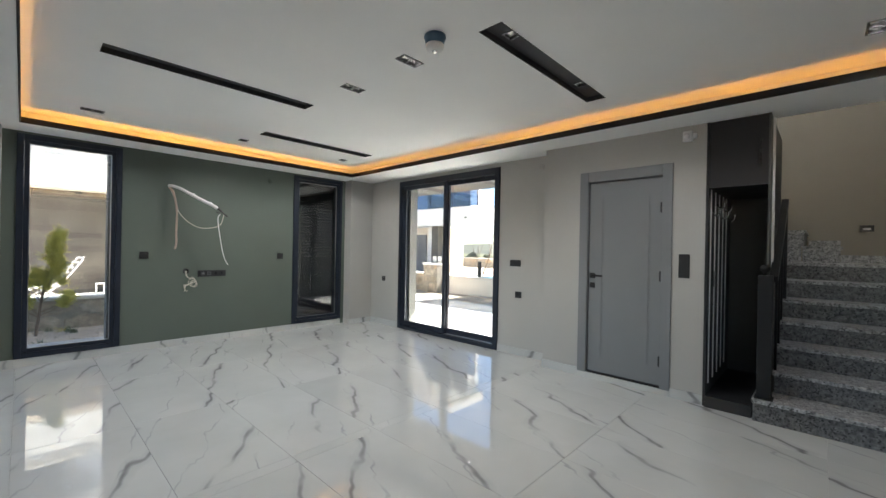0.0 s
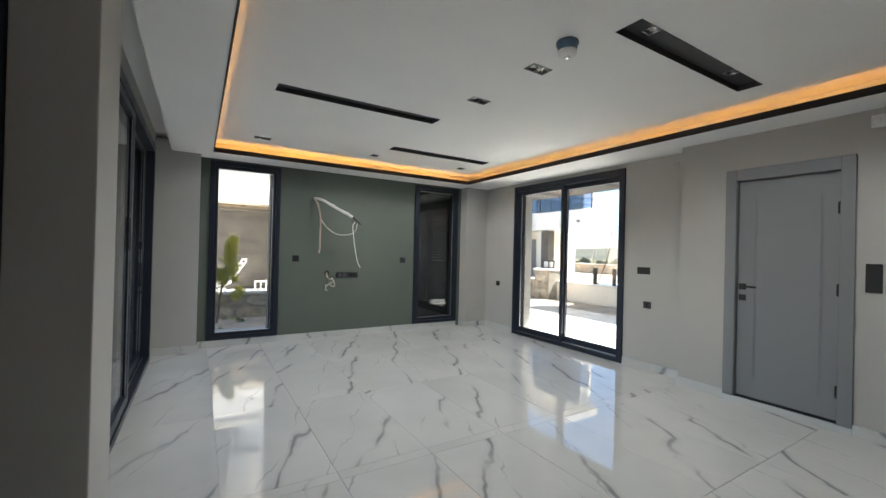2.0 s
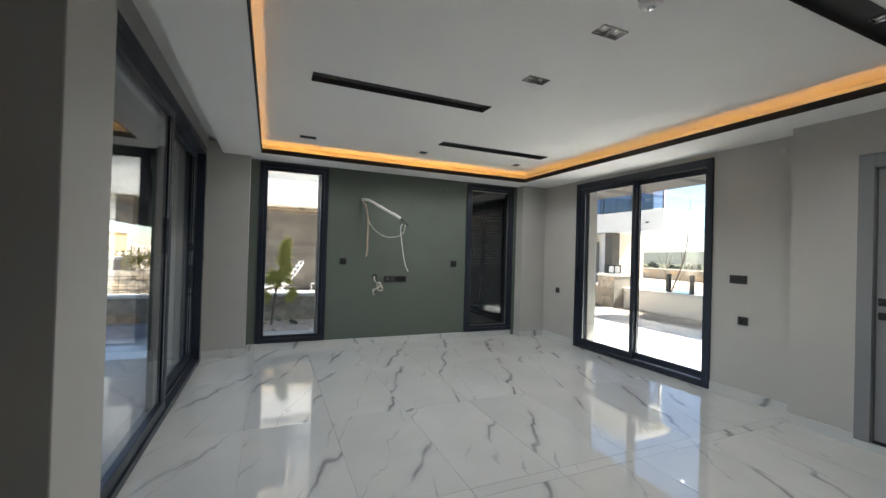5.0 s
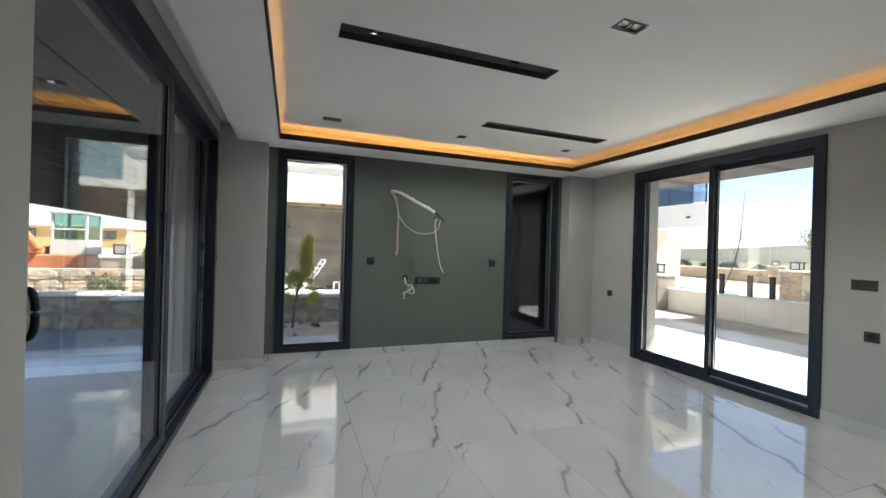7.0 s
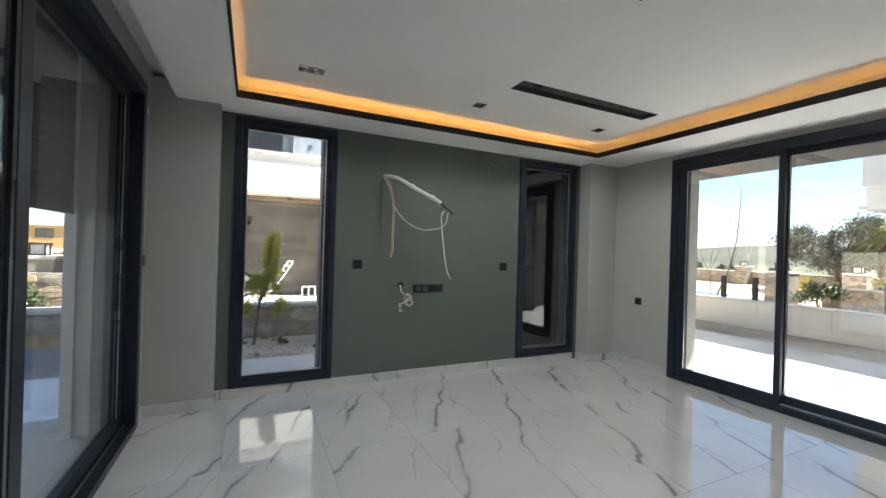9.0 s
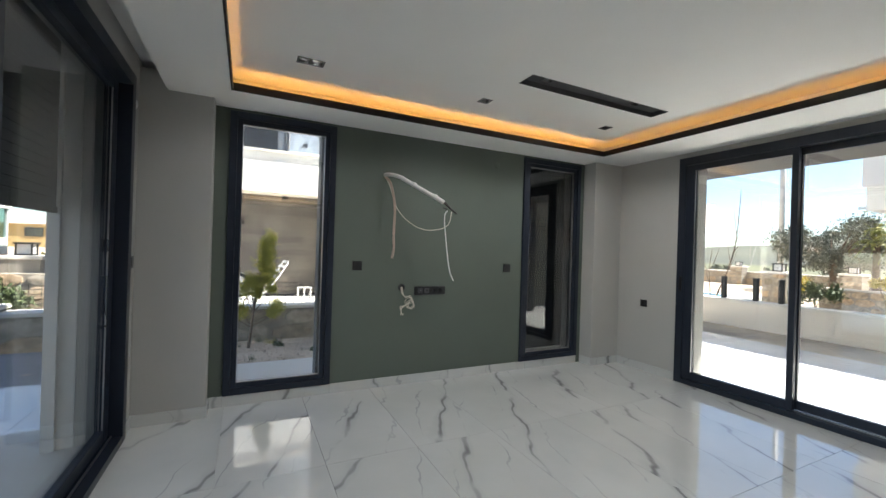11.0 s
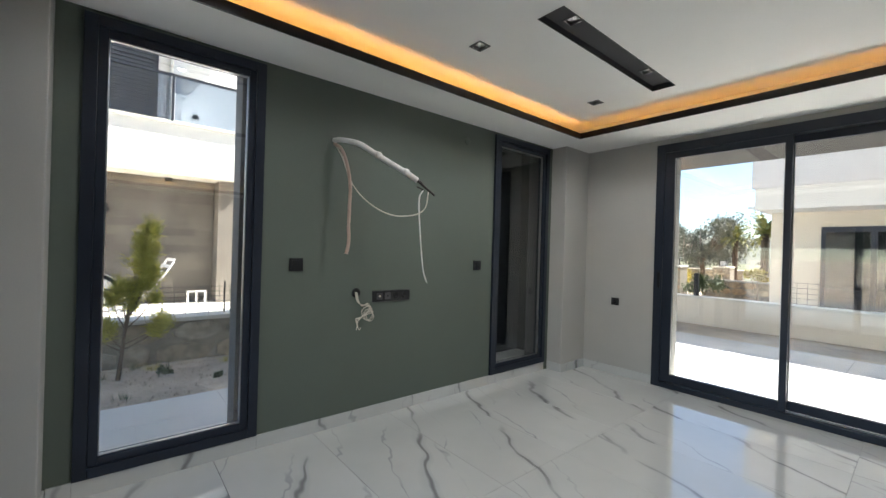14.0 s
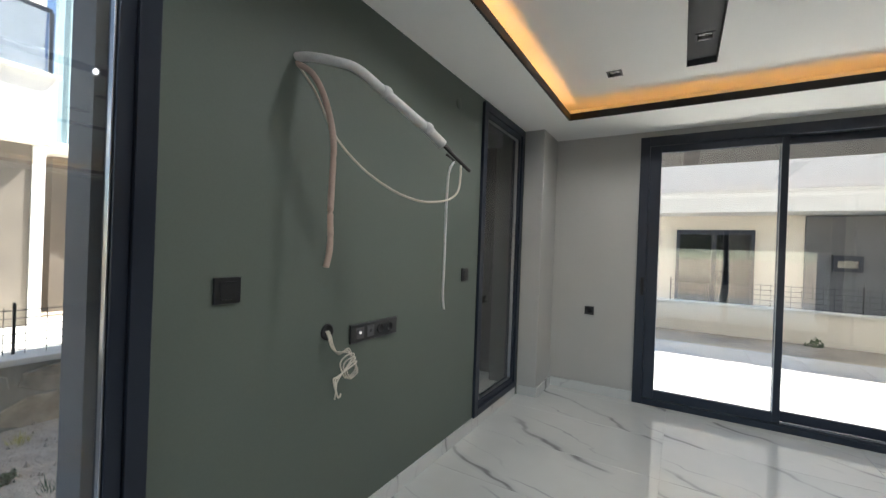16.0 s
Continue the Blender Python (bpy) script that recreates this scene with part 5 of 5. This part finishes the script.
def leaves(bm, centre, radius, count, size, rs, squash=1.0, hollow=0.4):
    for _ in range(count):
        v = Vector((rs.gauss(0, 1), rs.gauss(0, 1), rs.gauss(0, 1))).normalized() * radius * (hollow + (1 - hollow) * rs.random()) * rs.uniform(0.7, 1.12)
        v.z *= squash
        q = Euler((rs.uniform(0, 6.3), rs.uniform(0, 6.3), rs.uniform(0, 6.3)))
        s = size * rs.uniform(0.6, 1.3)
        pts = [Vector((-0.5, 0, 0)), Vector((0, -0.22, 0.03)), Vector((0.5, 0, 0)), Vector((0, 0.22, 0.03))]
        bm.faces.new([bm.verts.new(Vector(centre) + v + q.to_matrix() @ (p * s)) for p in pts])


def pine_sapling(x, y, z):
    rs = random.Random(8)
    ob = thing("pine_sapling", label="young yellow-green pine sapling in the dry bed", category="tree", at=pose(x, y, z))
    bm = bmesh.new()
    tube(bm, [(0, 0, 0), (0.02, 0.03, 0.3), (0.02, 0.07, 0.7), (0.07, 0.15, 1.1), (0.10, 0.20, 1.60)], 0.022, 8, 0.006)
    limbs = []
    clumps = [(0.24, 1.58, 0.085), (0.21, 1.46, 0.10), (0.26, 1.36, 0.10), (0.22, 1.24, 0.115), (0.27, 1.12, 0.11), (0.23, 1.02, 0.095), (0.00, 0.97, 0.10), (0.13, 0.92, 0.10), (-0.05, 0.87, 0.085),
              (-0.15, 0.56, 0.10), (-0.24, 0.52, 0.075), (0.37, 0.63, 0.09), (0.33, 0.55, 0.07), (0.10, 0.80, 0.06), (0.30, 0.88, 0.06)]
    for dx, zz, r in clumps:
        end = Vector((0.45 * dx + rs.uniform(-0.04, 0.04), 0.87 * dx + rs.uniform(-0.03, 0.03), zz))
        stem = 0.12 * min(1.0, zz / 1.3)
        tube(bm, [(0.0, stem * 0.7, zz * 0.62), (end.x * 0.6, end.y * 0.6 + 0.02, zz * 0.80), end], 0.007, 6, 0.003)
        limbs.append((end, r))
    part("trunk", bm, BARK, ob, "", True)
    bm = bmesh.new()
    for end, r in limbs:
        for _ in range(int(6000 * r)):
            base = end + Vector((rs.gauss(0, r * 0.42), rs.gauss(0, r * 0.42), rs.gauss(-0.02, r * 0.5)))
            way = (Vector((rs.gauss(0, 0.5), rs.gauss(0, 0.5), 0.6 + rs.gauss(0, 0.4))) + (base - end) * 4).normalized() * rs.uniform(0.04, 0.085)
            side = way.cross(Vector((rs.random(), rs.random(), 0.1))).normalized() * 0.005
            bm.faces.new([bm.verts.new(base - side), bm.verts.new(base + side), bm.verts.new(base + way)])
    part("needles", bm, PINE, ob, "yellow-green needle tufts")


pine_sapling(-8.55, 0.52, -0.14)


def olive_tree(x, y, h, r, seed):
    rs = random.Random(seed)
    ob = thing("olive_tree", label="grey-green olive tree with a broad uneven crown", category="tree", group="olive trees", at=pose(x, y, -0.14))
    bm = bmesh.new()
    tube(bm, [(0, 0, 0), (0.08, 0, h * 0.2), (-0.05, 0.05, h * 0.4)], 0.16, 9, 0.1)
    clumps = []
    for k in range(30):
        a = k * 2.39
        e = Vector((r * rs.uniform(0.35, 0.95) * math.cos(a), r * rs.uniform(0.35, 0.95) * math.sin(a), h * rs.uniform(0.40, 0.95)))
        tube(bm, [(-0.05, 0.05, h * 0.30), (e.x * 0.4, e.y * 0.4, h * 0.55), tuple(e)], 0.06, 6, 0.015)
        clumps.append(e)
    part("trunk", bm, BARK, ob, "", True)
    bm = bmesh.new()
    for e in clumps:
        leaves(bm, e, r * rs.uniform(0.24, 0.42), 620, 0.13, rs, 0.75, 0.1)
    part("crown", bm, OLIVE, ob)


def palm(x, y, h, seed):
    rs = random.Random(seed)
    ob = thing("palm_tree", label="palm tree with a thick trunk and drooping fronds", category="tree", group="palms", at=pose(x, y, -0.14))
    bm = bmesh.new()
    for k in range(12):
        cyl(bm, (0, 0, h * k / 12), (0, 0, h * (k + 1) / 12 + 0.02), 0.10, 0.135, 10)
    part("trunk", bm, PALM_BARK, ob)
    bm = bmesh.new()
    for k in range(44):
        a, up = rs.uniform(0, 6.28), rs.uniform(0.0, 2.0)
        L = rs.uniform(0.65, 1.0)
        prev = None
        for s in range(7):
            t = s / 6
            p = Vector((math.cos(a) * L * t, math.sin(a) * L * t, h + L * (up * t - 0.9 * t * t)))
            if prev is not None:
                side = Vector((-math.sin(a), math.cos(a), 0)) * 0.13 * math.sin(math.pi * min(0.97, t + 0.1))
                for sgn in (-1, 1):
                    bm.faces.new([bm.verts.new(prev), bm.verts.new(p), bm.verts.new(p + side * sgn + Vector((0, 0, -0.05)))])
            prev = p
    part("fronds", bm, PALM, ob)


olive_tree(-11.0, 24.5, 3.4, 2.2, 1)
olive_tree(-5.0, 40.0, 4.0, 3.0, 4)
palm(-9.4, 24.0, 2.35, 1)
palm(-6.97, 17.8, 2.25, 2)
palm(-11.5, 50.0, 3.5, 3)


def shrub(x, y, z, r, mat, label, seed, count=260, size=0.10, stem=0.0):
    """A loose bush of leaf clumps on a few bent stems."""
    rs = random.Random(seed)
    ob = thing("shrub", label=label, category="shrub", at=pose(x, y, z))
    clumps = [Vector((rs.gauss(0, r * 0.4), rs.gauss(0, r * 0.4), stem + r * rs.uniform(0.45, 1.1))) for _ in range(6)]
    bm = bmesh.new()
    for c in clumps:
        tube(bm, [(0, 0, 0), (c.x * 0.25, c.y * 0.25, c.z * 0.5), tuple(c)], 0.02 * r + 0.002, 6, 0.003)
    part("stem", bm, BARK, ob, "", True)
    bm = bmesh.new()
    for c in clumps:
        leaves(bm, c, r * rs.uniform(0.4, 0.62), count // 6, size, rs, 0.9, 0.1)
    part("foliage", bm, mat, ob)


shrub(-8.05, 15.3, -0.13, 0.55, SHRUB, "dark green garden shrub by the stone wall", 1, 1600, 0.10, 0.12)
shrub(-9.97, 18.3, -0.13, 0.50, YELLOW, "yellow flowering shrub beside a stone pillar", 2, 1200, 0.08, 0.25)
shrub(-6.75, 15.9, -0.13, 0.42, YELLOW, "yellow flowering bush beside the pale stone wall", 12, 1000, 0.08, 0.55)
for k, (bx, by, br) in enumerate(((-27.0, 33.0, 0.85), (-25.2, 34.0, 0.75), (-23.0, 33.0, 0.9), (-21.6, 35.0, 0.7), (-18.0, 36.0, 0.7), (-14.5, 34.0, 0.8), (-9.5, 35.0, 0.9), (-7.0, 33.0, 0.8))):
    shrub(bx, by, -0.12, br, OLIVE, "low dark scrub bush on the dry field", 40 + k, 1100, 0.16)
shrub(-8.25, 0.2, -0.13, 0.12, SHRUB, "small green weed in the dry bed", 3, 150, 0.05)
shrub(-8.5, 0.9, -0.13, 0.10, SHRUB, "small green weed in the dry bed", 4, 110, 0.05)
shrub(-8.75, 0.30, -0.13, 0.16, SHRUB, "small green weed in the dry bed", 5, 160, 0.05)
shrub(-8.1, 1.35, -0.13, 0.08, SHRUB, "small green weed in the dry bed", 6, 90, 0.05)
shrub(-2.9, 9.35, -0.13, 0.16, SHRUB, "dry weed at the foot of the low wall", 7, 140, 0.06)

# bare sapling by the low wall
sap = thing("bare_sapling", label="thin leafless young tree beside the low wall", category="tree", at=pose(-8.40, 10.9, -0.14))
bm = bmesh.new()
tube(bm, [(0, 0, 0), (0.10, 0.04, 0.55), (0.30, 0.10, 1.15), (0.44, 0.14, 1.8), (0.50, 0.16, 2.6), (0.52, 0.17, 3.2)], 0.024, 7, 0.005)
tube(bm, [(0, 0, 0.1), (-0.03, 0.0, 0.7), (-0.06, 0.0, 1.2), (0.0, 0.0, 1.75)], 0.016, 7, 0.004)
for k, (x0, z0, dx, dz) in enumerate(((0.05, 0.5, 0.45, 0.75), (-0.05, 1.1, -0.18, 0.5), (-0.04, 1.2, 0.16, 0.55), (0.30, 1.15, 0.28, 0.55), (0.36, 1.4, -0.16, 0.75), (0.44, 1.8, 0.20, 0.6), (0.46, 2.1, -0.12, 0.6), (0.40, 1.6, 0.22, 0.3), (-0.06, 0.9, -0.14, 0.35))):
    tube(bm, [(x0, 0.3 * x0, z0), (x0 + dx * 0.5, 0.3 * x0 + 0.05 * (-1) ** k, z0 + dz * 0.4), (x0 + dx, 0.3 * x0 + 0.1 * (-1) ** k, z0 + dz)], 0.010, 6, 0.003)
part("trunk", bm, BARK, sap, "", True)

# street pole far off
bm = bmesh.new()
cyl(bm, (-13.3, 25.3, -0.13), (-13.3, 25.3, 9.0), 0.15, 0.10, 12)
thing("street_pole", bm, surface("pale_pole_paint", (0.50, 0.50, 0.48), 0.6, vary=0.06), "tall pale street lighting pole", "pole", smooth=True)

# folded white chair and metal bracket on the neighbour's terrace
ob = thing("folding_chair", label="white slatted garden recliner on the raised terrace", category="chair", at=pose(-11.7, 0.80, 0.150, 0, 0, 8))
for sx in (-0.24, 0.24):
    bm = bmesh.new()
    tube(bm, [(sx, -0.62, 0.10), (sx, -0.30, 0.24), (sx, 0.02, 0.26), (sx, 0.22, 0.46), (sx, 0.44, 0.80)], 0.016, 8)
    part("side_rail", bm, PLASTIC_WHITE, ob, "", True)
    for y0, y1 in ((-0.34, 0.10), (0.14, -0.26)):
        bm = bmesh.new()
        tube(bm, [(sx * 0.94, y0, 0.0), (sx * 0.94, (y0 + y1) / 2, 0.13), (sx * 0.94, y1, 0.26)], 0.013, 8)
        part("leg", bm, PLASTIC_WHITE, ob, "", True)
for k in range(13):
    t = k / 12
    y, z = (-0.60 + 1.1 * t, 0.115 + 0.25 * t) if t < 0.55 else (0.005 + 0.98 * (t - 0.55), 0.262 + 1.22 * (t - 0.55))
    bm = boxes((-0.235, 0.235, -0.028, 0.028, -0.007, 0.007), bevel=0.003)
    bm.transform(pose(0, y, z + 0.02, 12 if t < 0.55 else 51))
    part("slat", bm, PLASTIC_WHITE, ob)
ob = thing("metal_bracket", label="small white metal bracket frame on the terrace", category="bracket", at=pose(-12.0, 1.68, 0.150))
for y in (-0.14, 0.0, 0.14):
    part("leg", boxes((-0.015, 0.015, y - 0.015, y + 0.015, 0, 0.22)), PLASTIC_WHITE, ob)
part("top_bar", boxes((-0.015, 0.015, -0.155, 0.155, 0.2205, 0.25)), PLASTIC_WHITE, ob)

# round black basket leaning on the clad wall
ob = thing("round_basket", label="round black woven basket leaning against the clad wall", category="basket", at=pose(WX + 0.24, 0.30, 0.43, 0, 78, 0) @ Matrix.Scale(0.82, 4))
bm = bmesh.new()
lathe(bm, (0, 0, 0), [(0.02, -0.11), (0.20, -0.10), (0.30, -0.04), (0.33, 0.06)], 24)
part("bowl", bm, STRIP_DARK, ob, "", True)
bm = bmesh.new()
lathe(bm, (0, 0, 0), [(0.315, 0.0605), (0.345, 0.0605), (0.345, 0.085), (0.315, 0.085)], 24, "Z", False)
part("rim", bm, BLACK, ob, "", True)

# south-west garden seen past the terrace
shrub(-12.0, -3.25, -0.13, 0.55, SHRUB, "dark green bush in front of the rubble wall", 9, 1500, 0.09)
shrub(-15.0, -3.4, -0.13, 0.95, YELLOW, "yellow flowering bush behind the rubble wall", 10, 1500, 0.11)

pillar_with_lantern(-12.9, -3.35, 1.05, 31)
dig = thing("excavator", label="small orange excavator with a pale glazed cab behind the wall", category="excavator", at=pose(-16.6, -5.75, -0.13))
ORANGE = surface("digger_orange", (0.50, 0.19, 0.085), 0.45, vary=0.15, big=2)
PALE_METAL = surface("pale_cab_paint", (0.55, 0.58, 0.56), 0.45, vary=0.08)
part("body", boxes((-0.7, 0.7, -1.05, 0.55, 0.53, 1.0), (-0.6, 0.6, -1.15, -0.5, 1.0001, 1.22), bevel=0.05), ORANGE, dig, "orange engine housing")
part("cab_base", boxes((-0.5, 0.5, -0.37, 0.50, 1.0005, 1.4295), bevel=0.01), PALE_METAL, dig, "pale grey cab base")
for sx in (-0.62, 0.62):
    track = part("track", boxes((sx - 0.19, sx + 0.19, -1.2, 0.9, 0.0, 0.52), bevel=0.12), BLACK, dig, "black crawler track")
    for wy in (-0.85, -0.15, 0.55):
        bm = bmesh.new()
        cyl(bm, (sx - 0.2, wy, 0.26), (sx + 0.2, wy, 0.26), 0.17, n=16)
        part("track_wheel", bm, ORANGE, track)
cab = part("cab", boxes((-0.5, -0.43, -0.37, -0.30, 1.43, 2.20), (0.43, 0.5, -0.37, -0.30, 1.43, 2.20), (-0.5, -0.43, 0.43, 0.50, 1.43, 2.20), (0.43, 0.5, 0.43, 0.50, 1.43, 2.20), (-0.55, 0.55, -0.42, 0.55, 2.2001, 2.28), (0.45, 0.5, -0.2999, 0.4299, 1.72, 1.77), bevel=0.012), PALE_METAL, dig, "pale grey cab frame")
part("cab_glass", boxes((-0.46, 0.46, -0.33, 0.46, 1.44, 2.19)), glazing("teal_glass", (0.45, 0.62, 0.60), 1.6), cab, "greenish cab glass")
bm = bmesh.new()
tube(bm, [(0.75, -0.55, 1.15), (1.2, -0.75, 1.75), (1.55, -0.95, 1.95)], 0.13, 10, 0.11)
tube(bm, [(1.55, -0.95, 1.95), (1.75, -1.05, 1.35), (1.80, -1.1, 0.65)], 0.10, 10, 0.07)
part("boom", bm, ORANGE, dig, "folded orange boom", True)
part("bucket", boxes((1.5, 1.95, -1.35, -0.85, 0.25, 0.66), bevel=0.06), ORANGE, dig)

far = thing("house", label="distant ochre house with a flat white roof", category="house")
part("wall", boxes((-92, -80, -40.0, -24.0, -0.13, 3.2)), surface("ochre_render", (0.50, 0.36, 0.16), 0.85, vary=0.1), far, "ochre painted wall")
part("roof", boxes((-92.4, -79.6, -40.4, -23.6, 3.201, 3.5)), WHITE_RENDER, far)
for yy in (-37.0, -32.0, -27.0):
    window_unit(far, "+x", (-79.99, yy, 1.4), 2.0, 1.3, 2)

# ---- uneven earth and tufts in the bed ----
bm = bmesh.new()
rows = []
for j in range(111):
    row = []
    for i in range(25):
        x, y = -8.985 + 1.515 * i / 24, -3.0 + 7.7 * j / 110
        edge = min(1.0, i / 4, (24 - i) / 4)
        h = 0.035 * noise.noise((x * 1.7, y * 1.7, 1.0)) + 0.022 * noise.noise((x * 5.0, y * 5.0, 3.0)) + 0.010 * noise.noise((x * 14, y * 14, 6.0))
        row.append(bm.verts.new((x, y, -0.126 + edge * max(0.0, 0.03 + h) + (0.03 if i < 2 else 0.0))))
    rows.append(row)
for j in range(110):
    for i in range(24):
        bm.faces.new((rows[j][i], rows[j][i + 1], rows[j + 1][i + 1], rows[j + 1][i]))
structure("earth_bed", bm, DIRT, "lumpy dry earth bed between path and garden wall", "earth", True)
rs = random.Random(21)
for k in range(14):
    ob = thing("grass_tuft", label="small dry green grass tuft in the earth bed", category="grass tuft", group="weeds in the bed", at=pose(rs.uniform(-8.95, -7.75) if k % 2 else rs.uniform(-8.95, -8.6), rs.uniform(-0.4, 3.2), -0.125))
    bm = bmesh.new()
    for _ in range(46):
        a, l = rs.uniform(0, 6.28), rs.uniform(0.05, 0.13)
        b0 = Vector((rs.gauss(0, 0.03), rs.gauss(0, 0.03), 0))
        tip = b0 + Vector((math.cos(a) * l * 0.6, math.sin(a) * l * 0.6, l))
        side = Vector((-math.sin(a), math.cos(a), 0)) * 0.004
        bm.faces.new([bm.verts.new(b0 - side), bm.verts.new(b0 + side), bm.verts.new(tip)])
    part("blades", bm, SHRUB if k % 3 else YELLOW, ob)

# ---- pebbles in the bed ----
rs = random.Random(77)
bm = bmesh.new()
for _ in range(420):
    x, y, s = rs.uniform(-9.0, -7.5), rs.uniform(-0.6, 3.2), rs.uniform(0.008, 0.035)
    vs = [bm.verts.new((x + s * math.cos(a + rs.uniform(-0.3, 0.3)), y + s * 0.8 * math.sin(a), -0.118)) for a in (0, 1.26, 2.5, 3.77, 5.0)]
    top = bm.verts.new((x, y, -0.095 + s * 0.8))
    for i in range(5):
        bm.faces.new((vs[i], vs[(i + 1) % 5], top))
thing("pebbles", bm, DIRT, "scattered pebbles and clods in the dry bed", "pebbles", kind="stuff")

# ---- floor tiles ----
TILE_X, TILE_Y, GAP = 1.22, 0.608, 0.0009
MESHES = {}


def tile_piece(x0, x1, y0, y1, material, parent, z, name="tile", deep=0.0075):
    key = (round(x1 - x0, 3), round(y1 - y0, 3), material.name)
    if key not in MESHES:
        w, d = (x1 - x0) / 2 - GAP, (y1 - y0) / 2 - GAP
        bm = bmesh.new()
        e = 0.0008
        lo = [bm.verts.new((sx * w, sy * d, -deep)) for sx, sy in ((-1, -1), (1, -1), (1, 1), (-1, 1))]
        mi = [bm.verts.new((sx * w, sy * d, -e)) for sx, sy in ((-1, -1), (1, -1), (1, 1), (-1, 1))]
        hi = [bm.verts.new((sx * (w - e), sy * (d - e), 0)) for sx, sy in ((-1, -1), (1, -1), (1, 1), (-1, 1))]
        for a, b in ((lo, mi), (mi, hi)):
            for i in range(4):
                bm.faces.new((a[i], a[(i + 1) % 4], b[(i + 1) % 4], b[i]))
        bm.faces.new(hi)
        MESHES[key] = mesh_of(name, bm, material)
    ob = new(name, MESHES[key])
    ob.location = ((x0 + x1) / 2, (y0 + y1) / 2, z)
    ob.parent = parent
    return ob


def lay(x_start, x_min, x_max, y_start, y_min, y_max, sx, sy, material, parent, z, skip=()):
    i0, i1 = math.floor((x_min - x_start) / sx), math.ceil((x_max - x_start) / sx)
    j0, j1 = math.floor((y_min - y_start) / sy), math.ceil((y_max - y_start) / sy)
    for i in range(i0, i1):
        for j in range(j0, j1):
            xa, xb = max(x_min, x_start + i * sx), min(x_max, x_start + (i + 1) * sx)
            ya, yb = max(y_min, y_start + j * sy), min(y_max, y_start + (j + 1) * sy)
            if xb - xa > 0.02 and yb - ya > 0.02:
                tile_piece(xa, xb, ya, yb, material, parent, z)


lay(-1.25, WEST, JOG_X, 0.335, SOUTH, NORTH, TILE_X, TILE_Y, MARBLE, floor, 0.0)
lay(-1.25, JOG_X, EAST, 0.335, SOUTH, STAIR_Y + 0.1, TILE_X, TILE_Y, MARBLE, floor, 0.0)
lay(-1.25, -2.04, EAST, 0.335, -2.8, SOUTH, TILE_X, TILE_Y, MARBLE, floor, 0.0)
lay(-4.0, -12.0, 4.0, NORTH + 0.281, NORTH + 0.281, 8.10, 0.6, 0.6, PATIO, bpy.data.objects["patio_north"], -0.014)
lay(-4.0, -7.46, WEST - 0.251, 0.0, -0.49, NORTH + 0.28, 0.6, 0.6, PATIO, bpy.data.objects["path_west"], -0.014)
lay(-4.0, -7.35, -2.05, -1.0, -6.6, SOUTH - 0.251, 0.9, 0.9, PATIO, bpy.data.objects["terrace_south"], -0.014)
